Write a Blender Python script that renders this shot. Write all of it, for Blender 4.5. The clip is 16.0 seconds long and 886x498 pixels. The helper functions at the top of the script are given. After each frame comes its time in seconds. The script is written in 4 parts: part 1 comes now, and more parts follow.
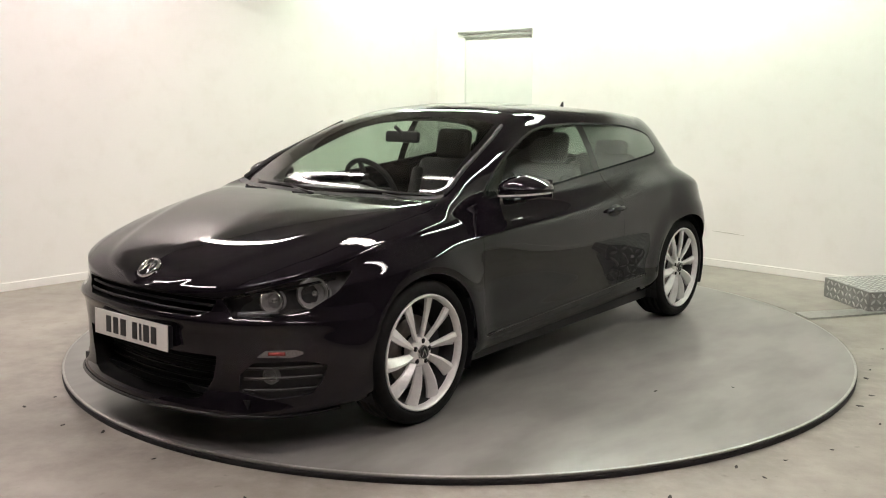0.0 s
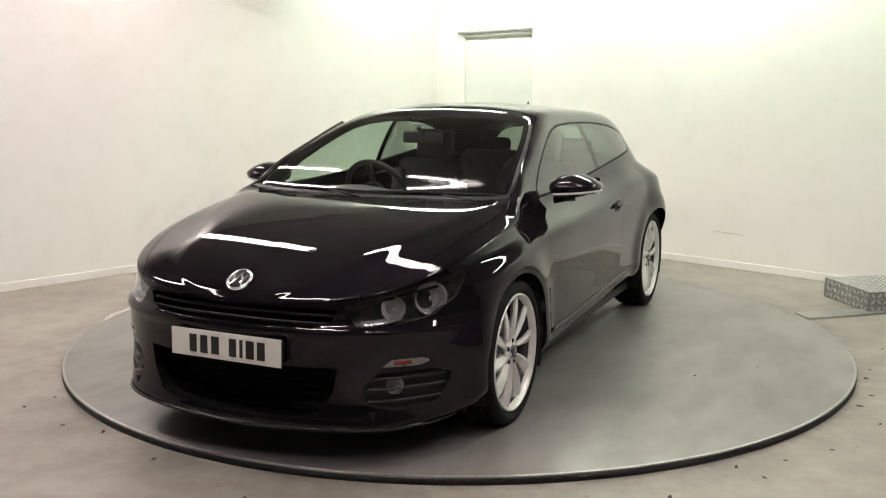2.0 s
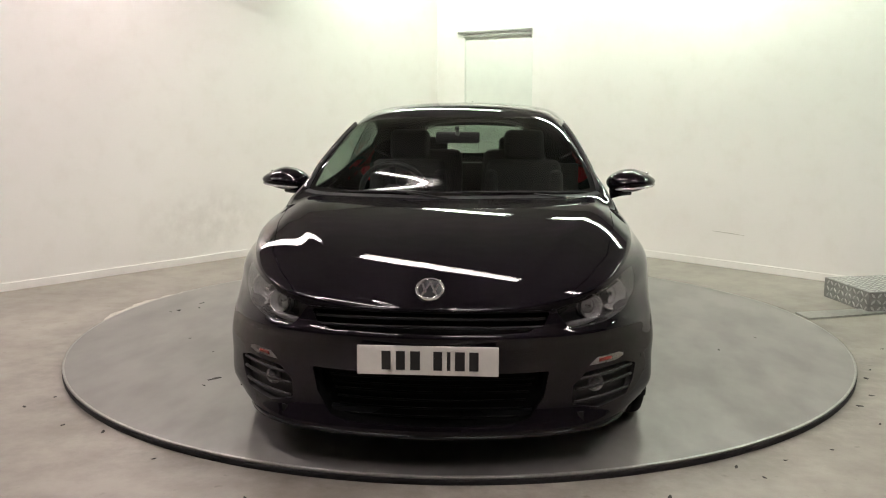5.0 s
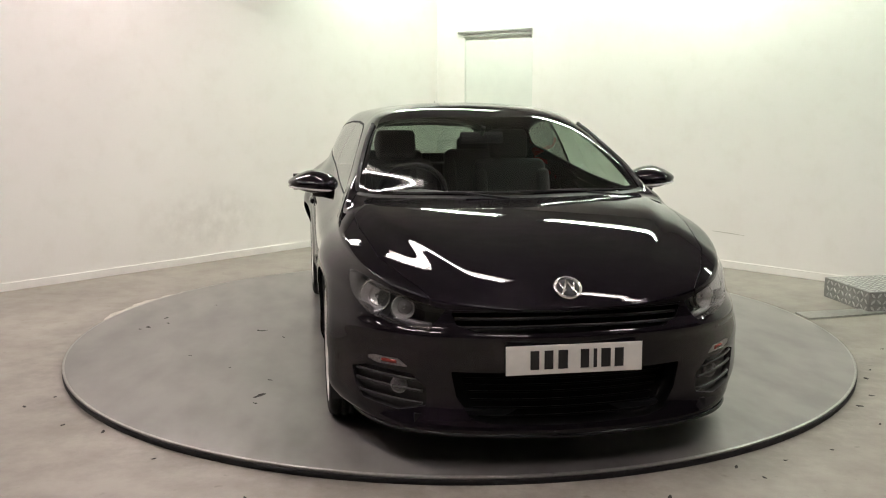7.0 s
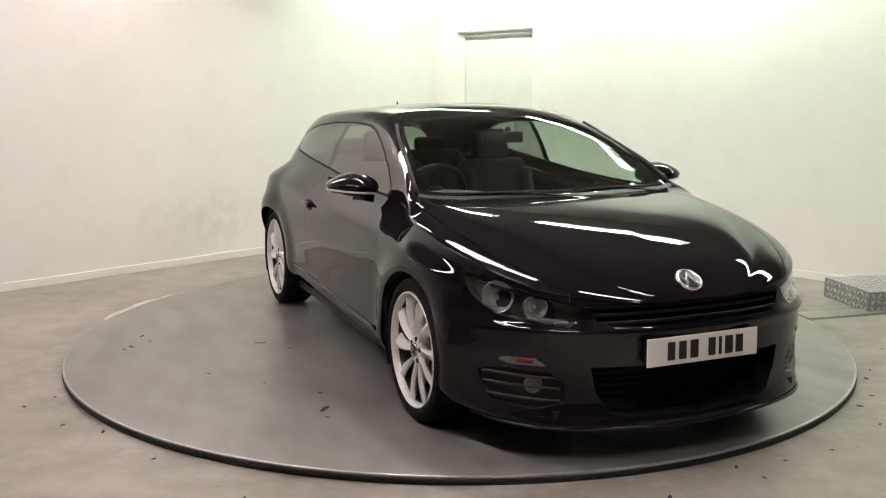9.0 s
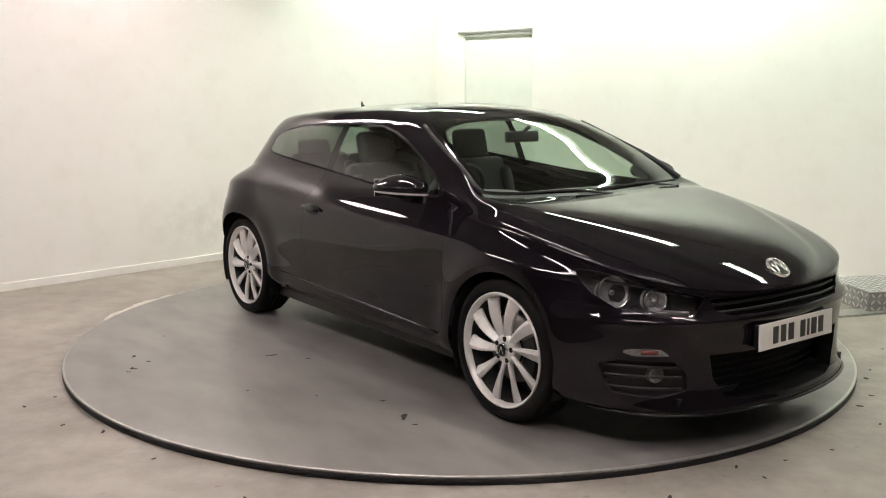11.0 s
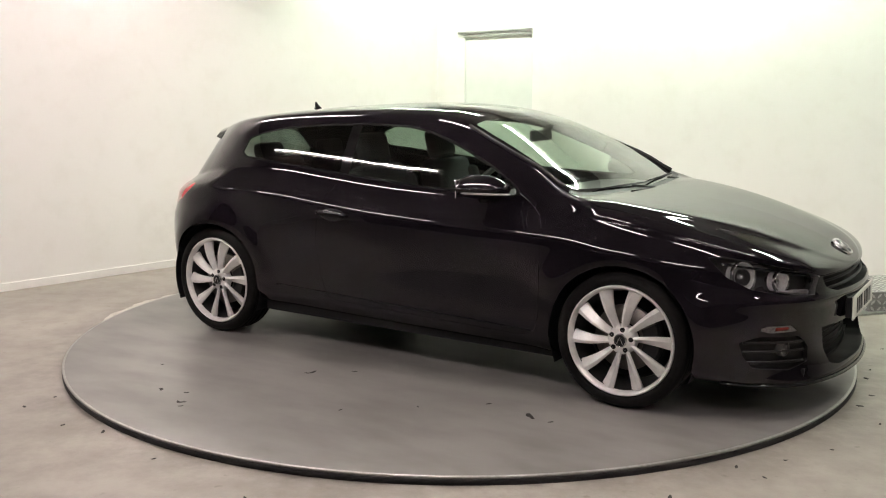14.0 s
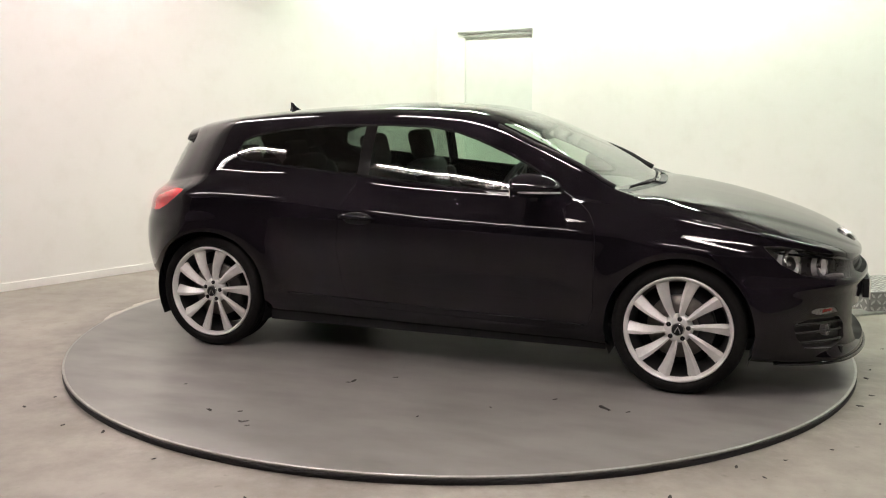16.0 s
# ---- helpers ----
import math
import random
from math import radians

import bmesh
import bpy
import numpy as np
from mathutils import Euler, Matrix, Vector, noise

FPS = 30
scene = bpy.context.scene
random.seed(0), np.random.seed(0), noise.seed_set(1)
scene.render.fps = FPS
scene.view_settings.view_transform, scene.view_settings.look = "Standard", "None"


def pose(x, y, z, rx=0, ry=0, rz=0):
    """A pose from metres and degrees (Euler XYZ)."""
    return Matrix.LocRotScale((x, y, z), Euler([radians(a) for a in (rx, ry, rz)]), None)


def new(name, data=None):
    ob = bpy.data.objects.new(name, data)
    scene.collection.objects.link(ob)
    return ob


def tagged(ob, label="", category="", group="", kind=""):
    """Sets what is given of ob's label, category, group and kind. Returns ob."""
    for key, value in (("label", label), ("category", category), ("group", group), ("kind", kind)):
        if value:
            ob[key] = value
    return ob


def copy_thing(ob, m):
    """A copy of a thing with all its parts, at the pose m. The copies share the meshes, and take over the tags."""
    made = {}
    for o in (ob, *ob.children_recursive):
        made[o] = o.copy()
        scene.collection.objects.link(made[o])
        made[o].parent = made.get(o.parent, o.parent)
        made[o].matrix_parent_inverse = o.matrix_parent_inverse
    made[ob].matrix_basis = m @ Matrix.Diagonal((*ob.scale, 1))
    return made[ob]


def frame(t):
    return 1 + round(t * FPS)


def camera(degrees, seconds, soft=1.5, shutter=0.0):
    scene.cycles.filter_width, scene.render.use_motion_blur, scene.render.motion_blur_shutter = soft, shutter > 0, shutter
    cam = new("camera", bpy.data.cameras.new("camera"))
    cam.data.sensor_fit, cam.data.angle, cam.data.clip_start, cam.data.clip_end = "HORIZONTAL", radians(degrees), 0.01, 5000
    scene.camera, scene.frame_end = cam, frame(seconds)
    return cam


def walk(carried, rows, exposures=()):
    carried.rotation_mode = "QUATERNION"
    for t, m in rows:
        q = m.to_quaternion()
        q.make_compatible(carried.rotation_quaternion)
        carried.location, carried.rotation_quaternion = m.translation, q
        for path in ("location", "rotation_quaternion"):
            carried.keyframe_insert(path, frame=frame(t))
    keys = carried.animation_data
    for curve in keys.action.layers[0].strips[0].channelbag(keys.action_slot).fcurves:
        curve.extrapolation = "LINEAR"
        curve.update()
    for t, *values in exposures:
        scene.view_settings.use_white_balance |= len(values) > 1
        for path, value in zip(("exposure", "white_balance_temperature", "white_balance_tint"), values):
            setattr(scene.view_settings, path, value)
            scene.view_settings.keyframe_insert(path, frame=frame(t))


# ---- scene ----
cam = camera(50.72, 16.0, soft=1.1)
CAM_POSE = pose(0, -5.559, 1.416, 80.579, 0, 0.887)
walk(cam, [(0.0, CAM_POSE), (16.0, CAM_POSE)], exposures=[(0.0, 0.10, 6500, 10), (1.5, 0.06, 6500, 10), (3.5, -0.11, 6500, 10), (7.0, -0.13, 6500, 10), (9.0, -0.05, 6500, 10), (12.5, 0.08, 6500, 10), (16.0, 0.10, 6500, 10)])

# ---- light ----
world = bpy.data.worlds.new("world")
scene.world = world
world.use_nodes = True
world.node_tree.nodes["Background"].inputs[0].default_value = (0.5, 0.5, 0.5, 1)
world.node_tree.nodes["Background"].inputs[1].default_value = 0.0

TUBE_POWER = 147.0
CEILING = 3.0
FLOOR = -0.035
# ceiling battens in three rows along the right-hand wall: distance from the table's middle towards that wall, and along it
BATTEN_ROWS = [(2.3, (-2.42, -0.05, 2.6)), (-0.52, (-2.4, 0.25, 2.9)), (-3.1, (-1.85, 0.8, 3.45))]
BATTENS = [(0.682 * n + 0.731 * s, 0.731 * n - 0.682 * s, -43) for n, along in BATTEN_ROWS for s in along]



# ---- materials ----
def material(name):
    m = bpy.data.materials.new(name)
    m.use_nodes = True
    return m, m.node_tree, m.node_tree.nodes["Principled BSDF"]


def node(tree, kind, **inputs):
    n = tree.nodes.new(kind)
    for key, value in inputs.items():
        n.inputs[key.replace("_", " ")].default_value = value
    return n


def ramp(tree, source, stops):
    r = tree.nodes.new("ShaderNodeValToRGB")
    while len(r.color_ramp.elements) < len(stops):
        r.color_ramp.elements.new(0.5)
    for e, (p, c) in zip(r.color_ramp.elements, stops):
        e.position, e.color = p, (*c, 1) if len(c) == 3 else c
    tree.links.new(source, r.inputs[0])
    return r.outputs[0]


def coords(tree, scale=(1, 1, 1), turn=(0, 0, 0), space="Object"):
    c = tree.nodes.new("ShaderNodeTexCoord")
    m = tree.nodes.new("ShaderNodeMapping")
    m.inputs["Scale"].default_value = scale
    m.inputs["Rotation"].default_value = turn
    tree.links.new(c.outputs[space], m.inputs[0])
    return m.outputs[0]


def noise_out(tree, vec, scale, detail=4, rough=0.55):
    n = node(tree, "ShaderNodeTexNoise", Scale=scale, Detail=detail, Roughness=rough)
    tree.links.new(vec, n.inputs["Vector"])
    return n.outputs["Fac"]


def mix(tree, fac, a, b, kind="MIX"):
    m = tree.nodes.new("ShaderNodeMix")
    m.data_type, m.blend_type = "RGBA", kind
    for socket, v in ((m.inputs[0], fac), (m.inputs[6], a), (m.inputs[7], b)):
        if isinstance(v, bpy.types.NodeSocket):
            tree.links.new(v, socket)
        elif isinstance(v, (int, float)):
            socket.default_value = v
        else:
            socket.default_value = (*v, 1)
    return m.outputs[2]


def bump(tree, bsdf, height, strength, distance):
    b = node(tree, "ShaderNodeBump", Strength=strength, Distance=distance)
    tree.links.new(height, b.inputs["Height"])
    tree.links.new(b.outputs[0], bsdf.inputs["Normal"])


def plain(name, colour, rough=0.5, metal=0.0, vary=0.12, scale=40, coat=0.0, relief=0.0, spec=0.5):
    """A surface with a faint two-scale variation of colour and gloss."""
    m, t, b = material(name)
    v = coords(t)
    n1, n2 = noise_out(t, v, scale, 5), noise_out(t, v, scale / 9, 3)
    low = tuple(c * (1 - vary) for c in colour)
    high = tuple(min(1, c * (1 + vary)) for c in colour)
    c1 = ramp(t, n1, [(0.3, low), (0.7, high)])
    c2 = ramp(t, n2, [(0.3, (1 - vary,) * 3), (0.7, (1, 1, 1))])
    t.links.new(mix(t, 1.0, c1, c2, "MULTIPLY"), b.inputs["Base Color"])
    t.links.new(ramp(t, n2, [(0.25, (rough * 0.85,) * 3), (0.75, (min(1, rough * 1.15),) * 3)]), b.inputs["Roughness"])
    b.inputs["Metallic"].default_value = metal
    b.inputs["Coat Weight"].default_value = coat
    b.inputs["Coat Roughness"].default_value = 0.03
    b.inputs["Specular IOR Level"].default_value = spec
    if relief:
        bump(t, b, n1, 0.5, relief)
    return m


def glass(name, tint, gloss=1.0):
    """A tinted pane: the light that is not mirrored passes straight through."""
    m = bpy.data.materials.new(name)
    m.use_nodes = True
    t = m.node_tree
    t.nodes.remove(t.nodes["Principled BSDF"])
    clear = node(t, "ShaderNodeBsdfTransparent")
    clear.inputs[0].default_value = (*tint, 1)
    shine = node(t, "ShaderNodeBsdfGlossy", Roughness=0.02)
    shine.inputs[0].default_value = (gloss, gloss, gloss, 1)
    face = node(t, "ShaderNodeLayerWeight", Blend=0.5)
    steep = t.nodes.new("ShaderNodeMath")
    steep.operation = "POWER"
    steep.inputs[1].default_value = 4.5
    scale = t.nodes.new("ShaderNodeMath")
    scale.operation = "MULTIPLY_ADD"
    scale.inputs[1].default_value, scale.inputs[2].default_value = 0.92, 0.06
    t.links.new(face.outputs["Facing"], steep.inputs[0])
    t.links.new(steep.outputs[0], scale.inputs[0])
    mx = t.nodes.new("ShaderNodeMixShader")
    t.links.new(scale.outputs[0], mx.inputs[0])
    t.links.new(clear.outputs[0], mx.inputs[1])
    t.links.new(shine.outputs[0], mx.inputs[2])
    t.links.new(mx.outputs[0], t.nodes["Material Output"].inputs[0])
    return m


def glow(name, colour, power):
    m, t, b = material(name)
    b.inputs["Base Color"].default_value = (0.9, 0.9, 0.9, 1)
    b.inputs["Emission Color"].default_value = (*colour, 1)
    b.inputs["Emission Strength"].default_value = power
    return m


def paint_material():
    m, t, b = material("black_metallic_paint")
    v = coords(t)
    fleck = noise_out(t, v, 1400, 1)
    broad = noise_out(t, v, 2.2, 3)
    c1 = ramp(t, fleck, [(0.35, (0.0044, 0.0036, 0.0049)), (0.75, (0.0098, 0.0079, 0.0106))])
    c2 = ramp(t, broad, [(0.3, (0.8, 0.8, 0.8)), (0.7, (1, 1, 1))])
    t.links.new(mix(t, 1.0, c1, c2, "MULTIPLY"), b.inputs["Base Color"])
    b.inputs["Metallic"].default_value = 0.0
    b.inputs["Roughness"].default_value = 0.42
    b.inputs["Specular IOR Level"].default_value = 0.0
    b.inputs["Coat Weight"].default_value = 1.0
    b.inputs["Coat Roughness"].default_value = 0.015
    b.inputs["Coat IOR"].default_value = 1.35
    return m


def wall_material(name, smudge=None):
    """White wall paint; smudge: the middle and half size of a grey scuffed patch, in the wall's own space."""
    m, t, b = material(name)
    v = coords(t)
    big, fine = noise_out(t, v, 0.7, 3), noise_out(t, v, 55, 6)
    c = ramp(t, big, [(0.3, (0.84, 0.82, 0.785)), (0.7, (0.88, 0.86, 0.825))])
    blot = ramp(t, noise_out(t, v, 4.5, 5, 0.6), [(0.28, (0.965, 0.96, 0.95)), (0.5, (1, 1, 1))])
    c = mix(t, 1.0, c, blot, "MULTIPLY")
    if smudge:
        (x, z), (rx, rz) = smudge
        place = t.nodes.new("ShaderNodeMapping")
        place.inputs["Location"].default_value = (-x / rx, 0, -z / rz)
        place.inputs["Scale"].default_value = (1 / rx, 0.01, 1 / rz)
        t.links.new(v, place.inputs[0])
        ball_fade = t.nodes.new("ShaderNodeTexGradient")
        ball_fade.gradient_type = "SPHERICAL"
        t.links.new(place.outputs[0], ball_fade.inputs[0])
        cloud = ramp(t, noise_out(t, v, 7, 5, 0.65), [(0.35, (0, 0, 0)), (0.65, (1, 1, 1))])
        mask = mix(t, 1.0, ramp(t, ball_fade.outputs[0], [(0.0, (0, 0, 0)), (0.6, (0.34, 0.34, 0.34))]), cloud, "MULTIPLY")
        c = mix(t, mask, c, (0.55, 0.52, 0.48))
    t.links.new(c, b.inputs["Base Color"])
    b.inputs["Roughness"].default_value = 0.6
    bump(t, b, fine, 0.25, 0.002)
    return m


def floor_material():
    m, t, b = material("painted_concrete")
    v = coords(t)
    big, mid, fine = noise_out(t, v, 0.9, 5), noise_out(t, v, 5, 6, 0.65), noise_out(t, v, 120, 4)
    c1 = ramp(t, big, [(0.3, (0.275, 0.252, 0.221)), (0.7, (0.345, 0.318, 0.282))])
    c2 = ramp(t, mid, [(0.30, (0.76, 0.745, 0.72)), (0.60, (1, 1, 1))])
    spots = ramp(t, noise_out(t, v, 17, 2), [(0.22, (0.72, 0.71, 0.69)), (0.30, (1, 1, 1))])
    c = mix(t, 1.0, mix(t, 1.0, c1, c2, "MULTIPLY"), spots, "MULTIPLY")
    # grime round the turntable's edge, with its contact shadow painted into the colour
    ring = t.nodes.new("ShaderNodeTexGradient")
    ring.gradient_type = "SPHERICAL"
    t.links.new(coords(t, (1 / 2.9, 1 / 2.9, 0.01)), ring.inputs[0])
    rim_grime_shade = mix(t, 1.0, ramp(t, ring.outputs[0], [(0.12, (0, 0, 0)), (0.22, (0.75, 0.75, 0.75))]), ramp(t, noise_out(t, v, 3.1, 6, 0.7), [(0.40, (0, 0, 0)), (0.66, (1, 1, 1))]), "MULTIPLY")
    c = mix(t, rim_grime_shade, c, (0.12, 0.108, 0.092))
    t.links.new(c, b.inputs["Base Color"])
    b.inputs["Roughness"].default_value = 0.5
    bump(t, b, fine, 0.2, 0.002)
    return m


def deck_material():
    m, t, b = material("painted_steel_deck")
    v = coords(t)
    big, mid, fine = noise_out(t, v, 1.3, 4), noise_out(t, coords(t, (1, 2.2, 1), (0, 0, 0.5)), 2.4, 3, 0.5), noise_out(t, v, 160, 3)
    c1 = ramp(t, big, [(0.3, (0.195, 0.188, 0.176)), (0.7, (0.256, 0.247, 0.232))])
    c2 = ramp(t, mid, [(0.32, (0.70, 0.695, 0.69)), (0.62, (1.0, 1.0, 1.0))])
    c = mix(t, 1.0, c1, c2, "MULTIPLY")
    # a broad soft darkening, dimmer light on the deck put into its colour
    place = t.nodes.new("ShaderNodeMapping")
    place.inputs["Location"].default_value = (-0.62 / 1.5, 1.35 / 1.5, 0)
    place.inputs["Scale"].default_value = (1 / 1.5, 1 / 1.5, 0.01)
    t.links.new(v, place.inputs[0])
    fade = t.nodes.new("ShaderNodeTexGradient")
    fade.gradient_type = "SPHERICAL"
    t.links.new(place.outputs[0], fade.inputs[0])
    cloud = ramp(t, noise_out(t, v, 2.0, 2, 0.5), [(0.30, (0.45, 0.45, 0.45)), (0.65, (1, 1, 1))])
    mask = mix(t, 1.0, ramp(t, fade.outputs[0], [(0.05, (0, 0, 0)), (0.55, (0.28, 0.28, 0.28))]), cloud, "MULTIPLY")
    c = mix(t, mask, c, (0.115, 0.106, 0.098))
    t.links.new(c, b.inputs["Base Color"])
    b.inputs["Roughness"].default_value = 0.28
    return m


PAINT = paint_material()
WALL = wall_material("white_wall_paint")
SCUFFED_WALL = wall_material("scuffed_wall_paint", ((2.85, 0.36), (0.75, 0.36)))
FLOOR_MAT = floor_material()
DECK = deck_material()
CEIL_MAT = plain("dark_ceiling", (0.27, 0.255, 0.245), 0.85, scale=3, vary=0.1)
DARK_WALL = plain("dark_wall", (0.022, 0.021, 0.02), 0.85, scale=2, vary=0.15)
ENAMEL = plain("white_enamel", (0.75, 0.75, 0.73), 0.4, vary=0.03)
DOOR_MAT = plain("door_paint", (0.77, 0.79, 0.74), 0.35, scale=5, vary=0.03)
ALU = plain("aluminium_rail", (0.5, 0.5, 0.48), 0.4, 1.0)
RUBBER = plain("black_rubber", (0.008, 0.007, 0.008), 0.7, vary=0.3)
TYRE_MAT = plain("tyre_rubber", (0.007, 0.0066, 0.0064), 0.7, vary=0.3, scale=60, relief=0.001, spec=0.12)
TRIM = plain("black_plastic", (0.008, 0.008, 0.009), 0.45, vary=0.2, spec=0.25)
GLOSS_TRIM = plain("gloss_black_trim", (0.006, 0.006, 0.007), 0.15, spec=0.25)
FOG_TRIM = plain("dark_grille_plastic", (0.018, 0.0175, 0.018), 0.4, vary=0.2, spec=0.3)
FRIT = plain("black_glass_border", (0.006, 0.006, 0.006), 0.06, vary=0.1, spec=0.4)
CLOTH = plain("charcoal_cloth", (0.026, 0.026, 0.027), 0.9, vary=0.3, scale=300, relief=0.001)
DASH = plain("dashboard_plastic", (0.12, 0.12, 0.12), 0.6, vary=0.2, scale=200, relief=0.0005)
ALLOY = plain("silver_alloy", (0.80, 0.79, 0.77), 0.36, 0.35, vary=0.06, coat=0.5)
# alloy darkened to carry the shade behind the spokes in its colour
ALLOY_SHADED = plain("shaded_alloy", (0.035, 0.035, 0.035), 0.5, 0.4, vary=0.2)
CHROME = plain("chrome", (0.80, 0.80, 0.80), 0.10, 1.0, vary=0.02)
STEEL = plain("brake_steel", (0.24, 0.22, 0.20), 0.4, 0.9, vary=0.25, scale=25)
PLATE_MAT = plain("plate_white", (0.78, 0.77, 0.72), 0.25, vary=0.03, coat=0.3)
BAR_MAT = plain("plate_black", (0.012, 0.012, 0.012), 0.4)
RED_LENS = plain("red_lens", (0.60, 0.010, 0.022), 0.15, coat=0.4, vary=0.2, scale=60)
AMBER = plain("amber_reflector", (0.20, 0.025, 0.02), 0.2, coat=0.6, vary=0.2)
SILVER_LENS = plain("silver_reflector", (0.80, 0.79, 0.78), 0.22, 0.6, vary=0.15, scale=120, coat=0.6)
GRILLE_BLACK = plain("grille_black", (0.003, 0.003, 0.003), 0.5, vary=0.2, spec=0.06)
LAMP_LINING = plain("lamp_lining", (0.045, 0.044, 0.045), 0.28, vary=0.2)
CHEQUER_BASE = plain("chequer_base", (0.25, 0.25, 0.24), 0.5, 0.3, vary=0.2, scale=30)
MARKER_MAT = plain("marker_reflector", (0.22, 0.21, 0.21), 0.3, 0.4, vary=0.3, scale=150)
CHEQUER = plain("chequer_plate", (0.52, 0.52, 0.50), 0.38, 0.55, vary=0.18, scale=30)
DIRT = plain("dark_debris", (0.03, 0.027, 0.024), 0.9, vary=0.4)
SMUDGE = plain("paint_wear", (0.56, 0.53, 0.48), 0.6, vary=0.2, scale=12)
MIRROR = plain("mirror_silver", (0.85, 0.86, 0.87), 0.02, 1.0, vary=0.01)
SCREEN_GLASS = glass("windscreen_glass", (0.78, 0.86, 0.79))
SIDE_GLASS = glass("side_glass", (0.60, 0.72, 0.63))
PRIVACY_GLASS = glass("dark_rear_glass", (0.30, 0.35, 0.315))
LAMP_GLASS = glass("lamp_lens", (0.93, 0.94, 0.95))
TUBE = glow("fluorescent_tube", (1.0, 0.88, 0.855), TUBE_POWER * 1.01)
TUBE_GREEN = glow("greenish_tube", (0.90, 1.0, 0.84), TUBE_POWER * 1.14)


# ---- mesh helpers ----
def finish(bm, mat, name, smooth=True):
    me = bpy.data.meshes.new(name)
    bm.normal_update()
    bm.to_mesh(me)
    bm.free()
    for p in me.polygons:
        p.use_smooth = smooth
    me.materials.append(mat)
    return me


def part(name, bm, mat, parent=None, label="", smooth=True, m=None):
    ob = new(name, finish(bm, mat, name, smooth))
    if m is not None:
        ob.matrix_basis = m
    if parent is not None:
        ob.parent = parent
    if label:
        ob["label"] = label
    return ob


def empty(name):
    ob = new(name)
    ob.empty_display_size = 0.1
    return ob


def add_box(bm, size, m=Matrix.Identity(4), bevel=0.0, seg=2):
    made = bmesh.ops.create_cube(bm, size=1, matrix=m @ Matrix.Diagonal((*size, 1)))["verts"]
    if bevel:
        edges = {e for v in made for e in v.link_edges}
        bmesh.ops.bevel(bm, geom=list(edges), offset=bevel, segments=seg, affect="EDGES", profile=0.5)
    return bm


def box(size, m=Matrix.Identity(4), bevel=0.0, seg=2):
    return add_box(bmesh.new(), size, m, bevel, seg)


def lathe(profile, n=64, axis="y", closed=False):
    """Turns a list of (radius, offset along the axis) round the axis."""
    bm = bmesh.new()
    rings = []
    for r, o in profile:
        ring = []
        for i in range(n):
            a = 2 * math.pi * i / n
            c, s = r * math.cos(a), r * math.sin(a)
            ring.append(bm.verts.new((c, o, s) if axis == "y" else (c, s, o) if axis == "z" else (o, c, s)))
        rings.append(ring)
    pairs = list(zip(rings, rings[1:])) + ([(rings[-1], rings[0])] if closed else [])
    for a, b in pairs:
        for i in range(n):
            bm.faces.new((a[i], a[(i + 1) % n], b[(i + 1) % n], b[i]))
    bmesh.ops.recalc_face_normals(bm, faces=bm.faces)
    return bm


def tube(points, radius, n=8, cap=True):
    """A round bar along a list of points."""
    bm = bmesh.new()
    pts = [Vector(p) for p in points]
    rings = []
    for i, p in enumerate(pts):
        way = (pts[min(i + 1, len(pts) - 1)] - pts[max(i - 1, 0)]).normalized()
        side = way.cross(Vector((0, 0, 1)) if abs(way.z) < 0.95 else Vector((1, 0, 0))).normalized()
        up = side.cross(way)
        r = radius[i] if isinstance(radius, (list, tuple)) else radius
        rings.append([bm.verts.new(p + r * (math.cos(2 * math.pi * k / n) * side + math.sin(2 * math.pi * k / n) * up)) for k in range(n)])
    for a, b in zip(rings, rings[1:]):
        for k in range(n):
            bm.faces.new((a[k], a[(k + 1) % n], b[(k + 1) % n], b[k]))
    if cap:
        bm.faces.new(rings[0][::-1])
        bm.faces.new(rings[-1])
    bmesh.ops.recalc_face_normals(bm, faces=bm.faces)
    return bm


def prism(outline, depth, m=Matrix.Identity(4), bevel=0.0):
    """A polygon in the xy plane, given thickness along z."""
    bm = bmesh.new()
    low = [bm.verts.new(m @ Vector((x, y, 0))) for x, y in outline]
    f = bm.faces.new(low)
    out = bmesh.ops.extrude_face_region(bm, geom=[f])
    up = m.to_3x3() @ Vector((0, 0, depth))
    for v in out["geom"]:
        if isinstance(v, bmesh.types.BMVert):
            v.co += up
    bmesh.ops.recalc_face_normals(bm, faces=bm.faces)
    if bevel:
        bmesh.ops.bevel(bm, geom=list(bm.edges), offset=bevel, segments=2, affect="EDGES")
    return bm


def curve(points, xs):
    """Shape-keeping cubic through (x, value) points, taken at xs."""
    p = sorted(points)
    x, y = np.array([a[0] for a in p], float), np.array([a[1] for a in p], float)
    h = np.diff(x)
    dl = np.diff(y) / h
    g = np.zeros(len(x))
    for i in range(1, len(x) - 1):
        if dl[i - 1] * dl[i] > 0:
            w1, w2 = 2 * h[i] + h[i - 1], h[i] + 2 * h[i - 1]
            g[i] = (w1 + w2) / (w1 / dl[i - 1] + w2 / dl[i])
    g[0], g[-1] = dl[0], dl[-1]
    xs = np.clip(np.asarray(xs, float), x[0], x[-1])
    k = np.clip(np.searchsorted(x, xs) - 1, 0, len(h) - 1)
    u = (xs - x[k]) / h[k]
    return ((1 + 2 * u) * (1 - u) ** 2 * y[k] + u * (1 - u) ** 2 * h[k] * g[k] + u * u * (3 - 2 * u) * y[k + 1] + u * u * (u - 1) * h[k] * g[k + 1])


def smoothstep(a, b, x):
    u = np.clip((np.asarray(x, float) - a) / (b - a), 0, 1)
    return u * u * (3 - 2 * u)


